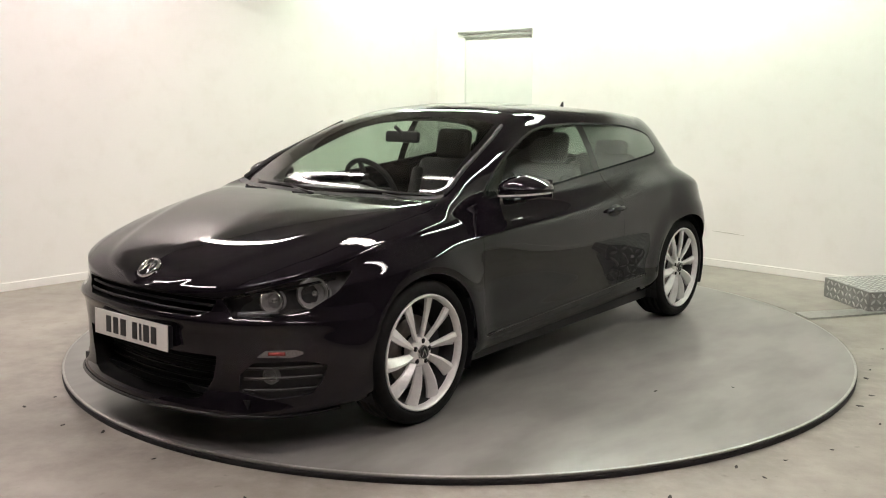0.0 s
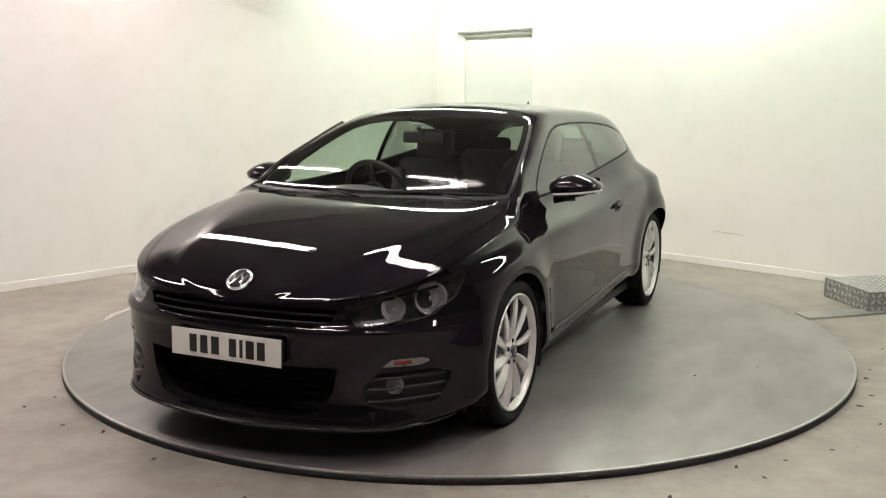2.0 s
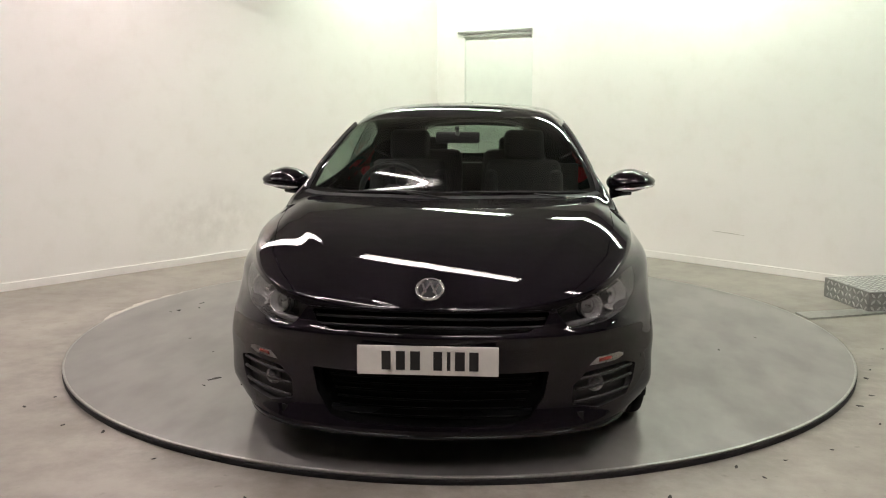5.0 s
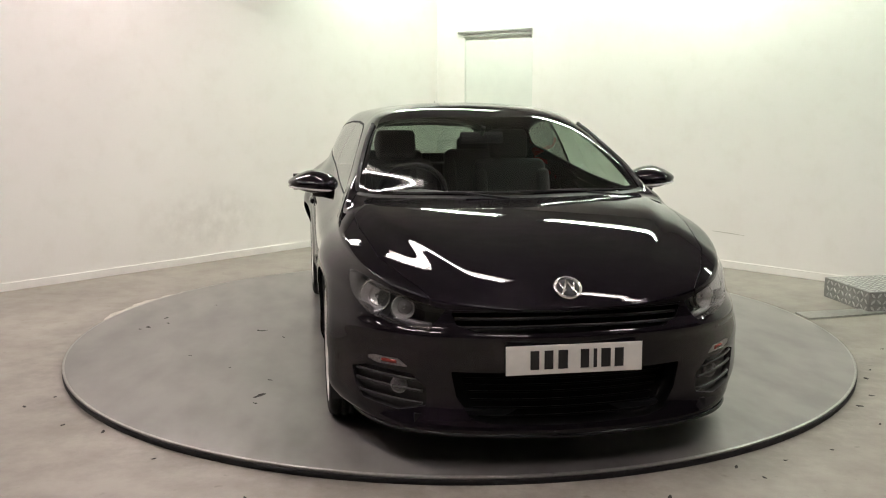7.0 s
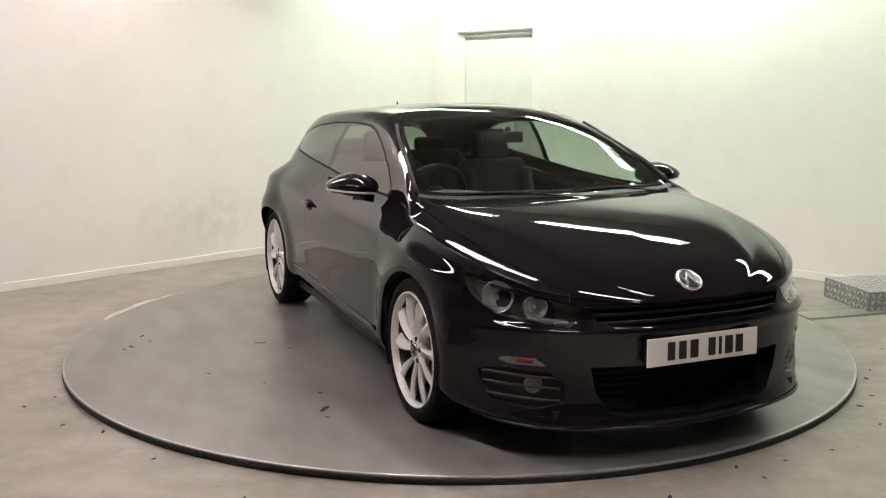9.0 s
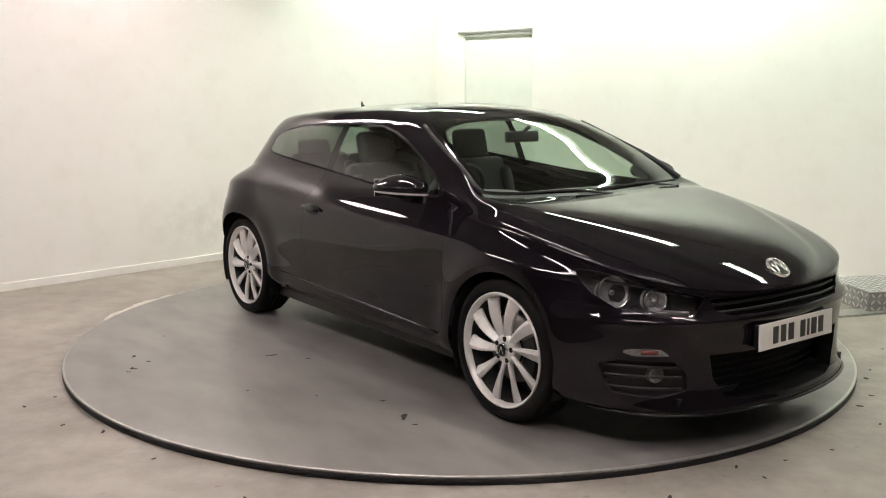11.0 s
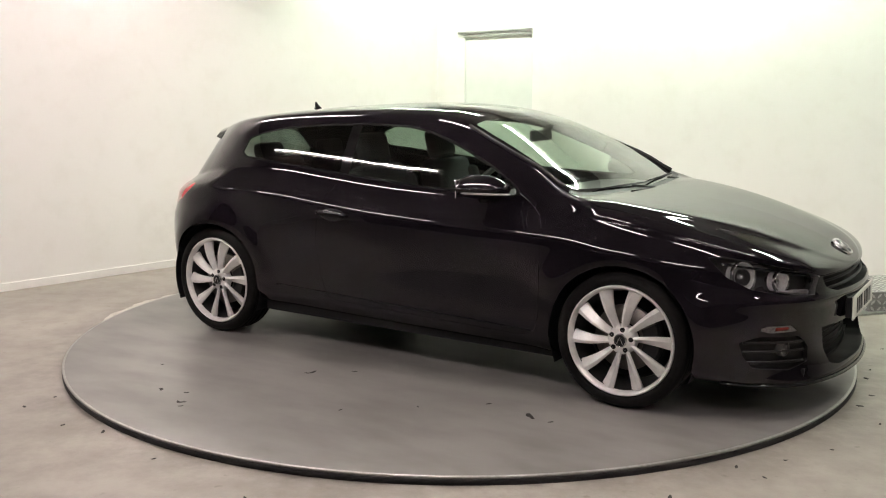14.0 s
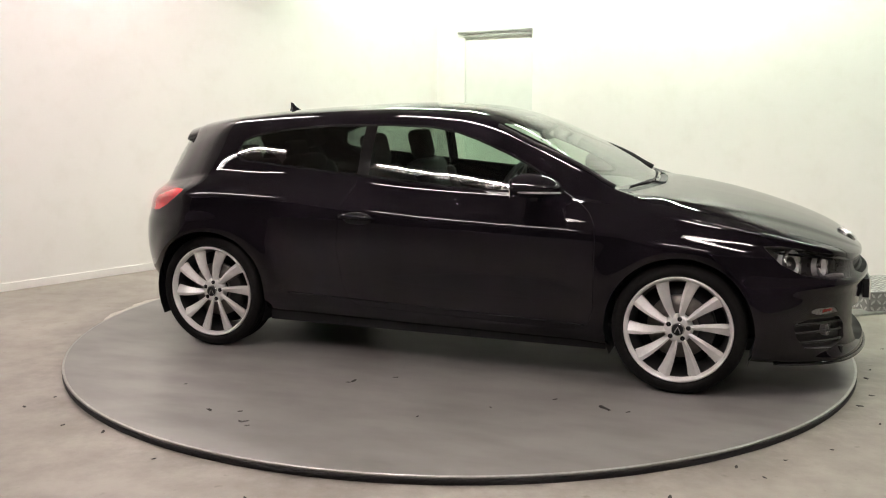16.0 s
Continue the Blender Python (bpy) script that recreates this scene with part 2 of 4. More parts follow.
def soften(v, n, odd):
    """Evens out a sampled curve; odd: it changes sign at both ends."""
    s = -1 if odd else 1
    k = np.hanning(2 * n + 3)[1:-1]
    k /= k.sum()
    long = np.concatenate([s * v[n:0:-1], v, s * v[-2:-n - 2:-1]]) if odd else np.concatenate([v[n:0:-1], v, v[-2:-n - 2:-1]])
    return np.convolve(long, k, "valid")


def polygon_gap(poly, r=0.0):
    """Signed distance (inside negative) to a polygon whose corners are rounded by r."""
    pts = [Vector(p) for p in poly]

    def gap(x, y):
        p, best, inside = Vector((x, y)), 1e9, False
        for a, b in zip(pts, pts[1:] + pts[:1]):
            e, w = b - a, p - a
            best = min(best, (w - e * max(0.0, min(1.0, w.dot(e) / e.dot(e)))).length)
            if (a.y > y) != (b.y > y) and x < (b.x - a.x) * (y - a.y) / (b.y - a.y) + a.x:
                inside = not inside
        return (-best if inside else best) - r
    return gap


# ---- room ----
CORNER = Vector((-0.218, 4.591, 0))
ALONG_RIGHT = Vector((math.cos(radians(-43)), math.sin(radians(-43)), 0))
ALONG_LEFT = Vector((-math.cos(radians(47)), -math.sin(radians(47)), 0))
ROOM = 10.4
WALL_T = 0.2


def wall_pose(origin, along, inward):
    """x runs along the wall, y into the room, z up."""
    m = Matrix((along, inward, Vector((0, 0, 1)))).transposed().to_4x4()
    m.translation = origin + Vector((0, 0, FLOOR))
    return m


RIGHT_POSE = wall_pose(CORNER, ALONG_RIGHT, ALONG_LEFT)
LEFT_POSE = wall_pose(CORNER, ALONG_LEFT, ALONG_RIGHT)
FAR_RIGHT = wall_pose(CORNER + ALONG_RIGHT * ROOM, ALONG_LEFT, -ALONG_RIGHT)
FAR_LEFT = wall_pose(CORNER + ALONG_LEFT * ROOM, ALONG_RIGHT, -ALONG_LEFT)
HEIGHT = CEILING - FLOOR
DOOR_A, DOOR_B, DOOR_H = 0.398, 1.288, 2.035


def slab(x0, x1, y0, y1, z0, z1, bevel=0.0):
    return box((x1 - x0, y1 - y0, z1 - z0), Matrix.Translation(((x0 + x1) / 2, (y0 + y1) / 2, (z0 + z1) / 2)), bevel)


def build_room():
    big = slab(-0.4, ROOM + 0.4, -0.4, ROOM + 0.4, -0.2, 0)
    bmesh.ops.transform(big, matrix=RIGHT_POSE, verts=big.verts)
    tagged(part("floor", big, FLOOR_MAT, smooth=False), "worn beige-grey painted concrete floor with stains", "floor", kind="structure")
    top = slab(-0.4, ROOM + 0.4, -0.4, ROOM + 0.4, HEIGHT, HEIGHT + 0.2)
    bmesh.ops.transform(top, matrix=RIGHT_POSE, verts=top.verts)
    tagged(part("ceiling", top, CEIL_MAT, smooth=False), "plain dark ceiling above the lamps", "ceiling", kind="structure")
    # right wall with the door opening
    bm = slab(-WALL_T, DOOR_A, -WALL_T, 0, 0, HEIGHT)
    for b in ((DOOR_A, DOOR_B, DOOR_H, HEIGHT), (DOOR_B, ROOM + WALL_T, 0, HEIGHT)):
        add_box(bm, (b[1] - b[0], WALL_T, b[3] - b[2]), Matrix.Translation(((b[0] + b[1]) / 2, -WALL_T / 2, (b[2] + b[3]) / 2)))
    tagged(part("wall_east", bm, WALL, smooth=False, m=RIGHT_POSE), "bright white painted wall with a flush door", "wall", kind="structure")
    tagged(part("wall_north", slab(0, ROOM + WALL_T, -WALL_T, 0, 0, HEIGHT), SCUFFED_WALL, smooth=False, m=LEFT_POSE), "cream-white painted wall with faint scuffs", "wall", kind="structure")
    tagged(part("wall_south", slab(0, ROOM, -WALL_T, 0, 0, HEIGHT), DARK_WALL, smooth=False, m=FAR_RIGHT), "plain dark wall behind the viewer", "wall", kind="structure")
    tagged(part("wall_west", slab(0, ROOM, -WALL_T, 0, 0, HEIGHT), DARK_WALL, smooth=False, m=FAR_LEFT), "plain dark wall behind the viewer", "wall", kind="structure")
    for spans, p in (([(0.015, DOOR_A - 0.03), (DOOR_B + 0.02, ROOM)], RIGHT_POSE), ([(0.0, ROOM)], LEFT_POSE)):
        bm = bmesh.new()
        for a, b in spans:
            add_box(bm, (b - a, 0.014, 0.062), Matrix.Translation(((a + b) / 2, 0.007, 0.031)), 0.003)
        tagged(part("baseboard", bm, WALL, smooth=False, m=p), "low white painted skirting board along the wall", "baseboard", kind="structure")
    door = part("door_1", slab(DOOR_A + 0.004, DOOR_B - 0.004, -0.055, -0.007, 0.008, DOOR_H - 0.004, 0.002), DOOR_MAT, smooth=False, m=RIGHT_POSE)
    tagged(door, "flush pale grey-green door, closed", "door", kind="structure")
    for x0, x1 in ((DOOR_A - 0.004, DOOR_A + 0.012), (DOOR_B - 0.012, DOOR_B + 0.004)):
        part("door_stop", slab(x0, x1, -0.006, 0.002, 0, DOOR_H), DOOR_MAT, door, smooth=False)
    part("head_rail", slab(DOOR_A - 0.07, DOOR_B, 0.003, 0.035, DOOR_H + 0.028, DOOR_H + 0.048, 0.004), ALU, door, "grey metal rail over the door", smooth=False)
    part("head_rail", slab(DOOR_A, DOOR_B, 0.003, 0.024, DOOR_H - 0.012, DOOR_H + 0.006, 0.003), ALU, door, "grey metal rail over the door", smooth=False)


def build_battens():
    batten = empty("ceiling_batten")
    tagged(batten, "white fluorescent batten lamp fixed to the ceiling", "ceiling lamp", "ceiling battens")
    part("housing", box((1.82, 0.07, 0.05), Matrix.Translation((0, 0, -0.026)), 0.006), ENAMEL, batten)
    for x in (-0.895, 0.895):
        part("end_cap", box((0.03, 0.05, 0.05), Matrix.Translation((x, 0, -0.075)), 0.006), ENAMEL, batten)
    # unseen wings, added to hold the tubes' light off the upper walls
    for side in (1, -1):
        wing = [(0.03, -0.03), (0.085, -0.10), (0.090, -0.118), (0.087, -0.119), (0.081, -0.102), (0.03, -0.036)]
        m = Matrix(((0, 0, 1, -0.91), (side, 0, 0, 0), (0, 1, 0, 0), (0, 0, 0, 1)))
        part("reflector_wing", prism(wing, 1.82, m), ENAMEL, batten, smooth=False)
    warm = finish(tube([(-0.88, 0, -0.078), (0.88, 0, -0.078)], 0.019, 14), TUBE, "warm_tube")
    part("tube", tube([(-0.88, 0, -0.078), (0.88, 0, -0.078)], 0.019, 14), TUBE_GREEN, batten, "lit fluorescent tube")
    for i, (x, y, turn) in enumerate(BATTENS):
        m = pose(x, y, CEILING, 0, 0, turn)
        if i:
            b = copy_thing(batten, m)
            if i > 2:
                lit = [o for o in b.children if o.name.startswith("tube")][0]
                lit.data = warm
        else:
            batten.matrix_basis = m


# ---- turntable ----
DISC_R = 2.239
TURN = [-1.27281, 0.961435, -0.008238, -0.013362]
CAR_AT = (0.1026, 0.0345)


def turned(t):
    u = (t - 8) / 8
    return sum(c * u ** k for k, c in enumerate(TURN))


def build_turntable():
    table = empty("turntable")
    tagged(table, "round grey steel vehicle turntable with a black rubber edge", "turntable")
    part("deck", lathe([(0.0005, 0), (0.4, 0), (0.8, 0), (1.2, 0), (1.7, 0), (DISC_R - 0.012, 0), (DISC_R - 0.004, -0.001), (DISC_R, -0.005), (DISC_R, -0.012)], 180, "z"), DECK, table)
    part("edge_band", lathe([(DISC_R - 0.01, -0.0125), (DISC_R + 0.003, -0.0125), (DISC_R + 0.004, -0.014), (DISC_R + 0.004, -0.0345), (DISC_R - 0.01, -0.0345)], 180, "z"), RUBBER, table, "black rubber edge band")
    part("rim_edge", lathe([(DISC_R - 0.009, 0.0006), (DISC_R + 0.001, 0.0004), (DISC_R + 0.0025, -0.001), (DISC_R + 0.0025, -0.0075), (DISC_R - 0.002, -0.008)], 180, "z"), ALU, table, "bright worn metal rim")
    return table


# ---- car body ----
ARCH_R, HUB_Z, AXLE = 0.348, 0.314, 1.289
NOSE_X, TAIL_X = 2.125, -1.985
OUTLINE = [(NOSE_X, 0, 0.632), (2.11, 0.2, 0.636), (2.065, 0.42, 0.655), (1.985, 0.59, 0.685), (1.86, 0.69, 0.722), (1.65, 0.77, 0.775),
           (1.4, 0.812, 0.825), (1.1, 0.828, 0.863), (0.7, 0.828, 0.885), (0.3, 0.824, 0.897), (-0.1, 0.82, 0.915), (-0.5, 0.815, 0.95),
           (-0.9, 0.815, 0.985), (-1.25, 0.81, 0.982), (-1.45, 0.78, 0.955), (-1.60, 0.715, 0.925), (-1.75, 0.58, 0.90), (-1.88, 0.39, 0.885), (-1.955, 0.2, 0.876), (TAIL_X, 0, 0.865)]
CREST = [(2.125, 0.632), (2.09, 0.667), (2.05, 0.695), (1.95, 0.747), (1.8, 0.802), (1.6, 0.855), (1.4, 0.893), (1.2, 0.921), (1.11, 0.932), (1.07, 0.940), (0.9, 1.035), (0.72, 1.130), (0.55, 1.216),
         (0.42, 1.273), (0.32, 1.307), (0.22, 1.333), (0.1, 1.353), (-0.05, 1.365), (-0.25, 1.368), (-0.45, 1.363), (-0.8, 1.344), (-1.2, 1.311), (-1.55, 1.268), (-1.70, 1.240), (-1.78, 1.195), (-1.85, 1.06), (-1.94, 0.92), (-1.985, 0.87)]
NOSE_SIDE = [(0.142, -0.03), (0.15, 0.020), (0.164, 0.038), (0.185, 0.036), (0.22, 0.022), (0.30, 0.012), (0.38, 0.012), (0.44, 0.016), (0.49, 0.022), (0.515, 0.032), (0.532, 0.038), (0.546, 0.034), (0.565, 0.014), (0.60, 0.003), (0.66, 0)]
FLANK = [(0, -0.06), (0.03, -0.01), (0.09, 0.034), (0.15, 0.046), (0.20, 0.046), (0.30, 0.044), (0.42, 0.049), (0.6, 0.057), (0.78, 0.057), (0.835, 0.055), (0.85, 0.050), (0.865, 0.041), (0.89, 0.028), (0.94, 0.012), (1, 0)]
TAIL_SIDE = [(0, -0.04), (0.05, 0.04), (0.2, 0.11), (0.45, 0.130), (0.62, 0.124), (0.70, 0.110), (0.78, 0.098), (0.86, 0.084), (0.91, 0.064), (0.95, 0.034), (1, 0)]
DLO = [(-1.165, 1.160), (-1.06, 1.196), (-0.88, 1.228), (-0.62, 1.249), (-0.3, 1.256), (-0.05, 1.248), (0.10, 1.224), (0.23, 1.184), (0.39, 1.122), (0.54, 1.055), (0.66, 0.985), (0.715, 0.938), (0.67, 0.918),
       (0.35, 0.926), (0.05, 0.940), (-0.38, 0.976), (-0.70, 1.004), (-1.15, 1.045), (-1.195, 1.075)]
SCREEN = [(1.070, -0.2), (1.070, 0), (1.058, 0.2), (1.030, 0.42), (0.995, 0.58), (0.945, 0.705), (0.80, 0.678), (0.62, 0.643), (0.45, 0.606), (0.30, 0.562), (0.318, 0.3), (0.335, 0), (0.335, -0.2)]
BONNET = [(1.110, -0.3), (1.110, 0), (1.098, 0.2), (1.068, 0.42), (1.032, 0.58), (0.985, 0.715), (1.08, 0.745), (1.4, 0.735), (1.72, 0.68), (1.9, 0.60), (2.02, 0.52), (2.4, 0.50), (2.4, -0.3)]
SHOULDER = [(0, 1), (0.78, 1), (0.84, 0.98), (0.86, 0.93), (0.88, 0.81), (0.92, 0.52), (0.96, 0.24), (1, 0)]
DOOR = [(-0.40, 1.1), (-0.43, 0.93), (-0.475, 0.80), (-0.50, 0.62), (-0.47, 0.42), (-0.43, 0.325), (-0.36, 0.30), (0.78, 0.275), (0.86, 0.30), (0.885, 0.38), (0.885, 0.72), (0.878, 0.79), (0.84, 0.85), (0.775, 0.90), (0.715, 0.935), (0.6, 1.0), (0.4, 1.1)]


SKIN = []


def on_flank(a, z):
    """The point of the left flank at the run a along it and the height z."""
    arcs = [c[0] for c in SKIN]
    i = min(max(int(np.searchsorted(arcs, a)) - 1, 0), len(SKIN) - 2)
    u = min(1.0, max(0.0, (a - arcs[i]) / (arcs[i + 1] - arcs[i])))
    p, q = (Vector((np.interp(z, c[3], c[1]), np.interp(z, c[3], c[2]), z)) for c in SKIN[i:i + 2])
    return p.lerp(q, u)


def flank_out(a, z):
    """The outward normal there."""
    e = 0.012
    return (on_flank(a, z + e) - on_flank(a, z - e)).cross(on_flank(a + e, z) - on_flank(a - e, z)).normalized() * -1


def half_shell():
    """The left half of the outer skin as one sheet; layer 'arc' runs along the flank from the nose, 'top' tells the upper part."""
    o = np.array(OUTLINE)
    d = np.concatenate([[0], np.cumsum(np.linalg.norm(np.diff(o[:, :2], axis=0), axis=1))])
    n = 300
    s = np.linspace(0, d[-1], n)
    x, y, z = (curve(list(zip(d, o[:, k])), s) for k in range(3))
    y[0] = y[-1] = 0
    x, z, y = soften(x, 9, False), soften(z, 9, False), soften(y, 9, True)
    y[0] = y[-1] = 0
    # the glass stands in from the shoulder of the doors and rear wings
    inset = 0.06 * smoothstep(1.5, 0.6, x) * smoothstep(-1.88, -1.5, x)
    y = y - inset
    arc = np.concatenate([[0], np.cumsum(np.hypot(np.diff(x), np.diff(y)))])
    tx, ty = np.gradient(x), np.gradient(y)
    tx[0] = tx[-1] = 0
    ln = np.hypot(tx, ty)
    nx, ny = ty / ln, -tx / ln
    end = arc[-1]
    bottom = curve([(0, 0.142), (0.5, 0.152), (0.9, 0.172), (1.4, 0.185), (end - 1.6, 0.20), (end - 1.15, 0.275), (end - 0.6, 0.285), (end, 0.29)], arc)
    fine = np.linspace(-2.3, 2.3, 921)
    crest = np.convolve(np.pad(curve(CREST, fine), 6, "edge"), np.hanning(15)[1:-1] / np.hanning(15).sum(), "valid")
    zc = np.interp(x, fine, crest)
    zc[0], zc[-1] = z[0], z[-1]
    zc = np.maximum(zc, z)
    wn = 1 - smoothstep(0.55, 1.15, arc)
    wt = smoothstep(end - 1.35, end - 0.92, arc)
    rows_side, rows_top = 56, 50
    bm = bmesh.new()
    la, lt = bm.verts.layers.float.new("arc"), bm.verts.layers.float.new("top")
    grid = []
    SKIN.clear()
    tau = np.linspace(0, 1, rows_side + 1)
    flank_line = np.convolve(np.pad(curve(FLANK, tau), 3, "edge"), (0.06, 0.12, 0.2, 0.24, 0.2, 0.12, 0.06), "valid")
    flank_line[:4], flank_line[-3:] = curve(FLANK, tau[:4]), curve(FLANK, tau[-3:])
    for i in range(n):
        col = []
        zz = bottom[i] + tau * (z[i] - bottom[i])
        off = wn[i] * curve(NOSE_SIDE, zz) + (1 - wn[i] - wt[i]) * flank_line + wt[i] * curve(TAIL_SIDE, tau) + inset[i] * curve(SHOULDER, tau)
        px, py = x[i] + nx[i] * off, y[i] + ny[i] * off
        corner = 0.055 * np.exp(-((arc[i] - 0.95) / 0.24) ** 2) * (1 - smoothstep(0.40, 0.66, zz))
        px, py = px + nx[i] * corner * 0.6, py + ny[i] * corner
        for hub in (AXLE, -AXLE):
            r = np.hypot(px - hub, zz - HUB_Z)
            py = py + np.where(py > 0.55, 0.020 * np.exp(-((r - 0.37) / 0.085) ** 2) * (1 - smoothstep(0.8, 1.0, tau)), 0)
        if i in (0, n - 1):
            py = py * 0
        SKIN.append((arc[i], px, py, zz))
        for j in range(rows_side + 1):
            v = bm.verts.new((px[j], py[j], zz[j]))
            v[la], v[lt] = arc[i], 0
            col.append(v)
        h = zc[i] - z[i]
        w = 1 - float(smoothstep(1.0, 1.14, x[i]))
        run = float(smoothstep(0.95, 1.95, x[i]))
        ridge = 0.86 - 0.26 * run
        fr = np.array([1, ridge + 0.8 * (1 - ridge), ridge + 0.5 * (1 - ridge), ridge + 0.18 * (1 - ridge), ridge, ridge * 0.5, 0])
        drop = (1 - run) * np.array([1, 0.72, 0.38, 0.18, 0.07, 0.012, 0]) + run * np.array([1, 0.75, 0.53, 0.345, 0.175, 0.03, 0])
        # a ridge runs from each pillar to the headlight, with a faint hollow outside it
        hood = np.stack([y[i] * fr, zc[i] - h * drop], 1)
        rear = float(1 - smoothstep(-1.80, -1.0, x[i]))
        lean = [0, 0.152 + 0.18 * rear, 0.36 + 0.32 * rear]
        ys = y[i]
        g2 = ys - lean[2] * h
        cab = np.array([(ys, z[i]), (ys - lean[1] * h, z[i] + 0.36 * h), (g2, z[i] + 0.72 * h), (max(0.0, g2 - 0.055 - 0.05 * h) if g2 > 0.2 else g2 * 0.85, z[i] + 0.885 * h), (g2 * 0.62, z[i] + 0.955 * h), (g2 * 0.3, z[i] + 0.99 * h), (0, zc[i])])
        pts = w * cab + (1 - w) * hood
        u = np.concatenate([[0], np.cumsum(np.linalg.norm(np.diff(pts, axis=0), axis=1))]) + np.arange(7) * 1e-5
        us = np.linspace(0, u[-1], rows_top + 1)
        yy, zt = curve(list(zip(u, pts[:, 0])), us), curve(list(zip(u, pts[:, 1])), us)
        yy[-1] = 0
        k = np.array([0.25, 0.5, 0.25])
        for _ in range(2):
            yy[1:-1], zt[1:-1] = np.convolve(yy, k, "valid"), np.convolve(zt, k, "valid")
        if 0.0 < x[i] < 1.15:
            # the windscreen bows back towards its sides; its edge runs softly into the pillar
            bow = 0.19
            pane = np.interp(x[i] + bow * yy * yy, fine, crest)
            soft = 0.5 * (zt + pane - np.sqrt((zt - pane) ** 2 + 0.006 ** 2)) + 0.003
            part_in = float(smoothstep(0.0, 0.14, x[i]) * (1 - smoothstep(1.06, 1.13, x[i])))
            zt[1:] = zt[1:] + part_in * (soft - zt)[1:] * smoothstep(0, 0.25, us / u[-1])[1:]
        for j in range(1, rows_top + 1):
            v = bm.verts.new((x[i], max(0.0, yy[j]), zt[j]))
            v[la], v[lt] = arc[i], 1
            col.append(v)
        grid.append(col)
    for a, b in zip(grid, grid[1:]):
        for j in range(len(a) - 1):
            bm.faces.new((a[j], b[j], b[j + 1], a[j + 1]))
    bmesh.ops.remove_doubles(bm, verts=bm.verts, dist=0.0004)
    return bm, la, lt


def cut(bm, gap):
    """Splits the faces of bm along the line where gap(vertex) is nought."""
    val = {v: gap(v) for v in bm.verts}
    for v, g in val.items():
        if abs(g) < 2e-4:
            val[v] = 0.0
    for e in list(bm.edges):
        a, b = e.verts
        ga, gb = val[a], val[b]
        if ga * gb < 0 and abs(ga) + abs(gb) < 0.5:
            _, nv = bmesh.utils.edge_split(e, a, ga / (ga - gb))
            val[nv] = 0.0
    for f in list(bm.faces):
        vs = list(f.verts)
        if any(val[v] > 0 for v in vs) and any(val[v] < 0 for v in vs):
            zero = [v for v in vs if val[v] == 0]
            if len(zero) >= 2:
                i, j = vs.index(zero[0]), vs.index(zero[-1])
                if abs(i - j) not in (1, len(vs) - 1):
                    bmesh.utils.face_split(f, zero[0], zero[-1])
    return val


def take(bm, gap, strip=0.0):
    """Cuts out the part where gap < 0 as a bmesh of its own; strip leaves an open joint of that half width."""
    val = cut(bm, gap)
    if strip:
        cut(bm, lambda v: val[v] - strip if v in val else gap(v) - strip)
        cut(bm, lambda v: gap(v) + strip)

    def side(f):
        g = [gap(v) for v in f.verts]
        return sum(g) / len(g)
    out = bm.copy()
    sides = [side(f) for f in bm.faces]
    for b, keep in ((bm, lambda g: g > strip), (out, lambda g: g < -strip)):
        b.faces.ensure_lookup_table()
        gone = [f for f, g in zip(list(b.faces), sides) if not keep(g)]
        bmesh.ops.delete(b, geom=gone, context="FACES")
    return out


def mirrored(bm):
    out = bm.copy()
    for v in out.verts:
        v.co.y = -v.co.y
    bmesh.ops.reverse_faces(out, faces=out.faces)
    return out


def both(bm):
    """Both halves joined along the middle."""
    other = mirrored(bm)
    me = bpy.data.meshes.new("half")
    other.to_mesh(me)
    other.free()
    bm.from_mesh(me)
    bpy.data.meshes.remove(me)
    bmesh.ops.remove_doubles(bm, verts=[v for v in bm.verts if abs(v.co.y) < 0.002], dist=0.0012)
    return bm


def thick(ob, t):
    m = ob.modifiers.new("thickness", "SOLIDIFY")
    m.thickness, m.offset, m.use_rim = t, -1, False
    return ob


def inside_top(poly, r=0.0):
    g = polygon_gap(poly, r)
    xs = [p[0] for p in poly]
    lo, hi = min(xs) - 0.1, max(xs) + 0.1
    return lambda v: g(v.co.x, abs(v.co.y)) if lo < v.co.x < hi and v.co.z > 0.55 else 1.0


def inside_chart(poly, lay, top, r=0.0):
    """A region drawn on the flank by the run along it and the height."""
    g = polygon_gap(poly, r)
    lo, hi = min(p[0] for p in poly) - 0.12, max(p[0] for p in poly) + 0.12
    return lambda v: g(v[lay], v.co.z) if v[top] < 0.5 and lo < v[lay] < hi else 1.0


def inside_side(poly, r=0.0, need=0.45):
    g = polygon_gap(poly, r)
    xs = [p[0] for p in poly]
    lo, hi = min(xs) - 0.1, max(xs) + 0.1
    return lambda v: g(v.co.x, v.co.z) if lo < v.co.x < hi and abs(v.co.y) > need else 1.0


COWL = [(1.107, -0.3), (1.107, 0), (1.095, 0.2), (1.065, 0.42), (1.029, 0.58), (0.982, 0.713), (0.945, 0.706), (0.995, 0.58), (1.030, 0.42), (1.058, 0.2), (1.070, 0), (1.070, -0.3)]
GRILLE = [(-0.2, 0.624), (0.30, 0.625), (0.455, 0.622), (0.43, 0.575), (0.36, 0.553), (-0.2, 0.548)]
INTAKE = [(-0.2, 0.392), (0.45, 0.398), (0.43, 0.30), (0.375, 0.222), (0.3, 0.204), (-0.2, 0.194)]
LAMP = [(0.472, 0.630), (0.525, 0.556), (0.68, 0.563), (0.82, 0.588), (0.925, 0.642), (1.005, 0.722), (0.92, 0.722), (0.80, 0.704), (0.65, 0.675)]
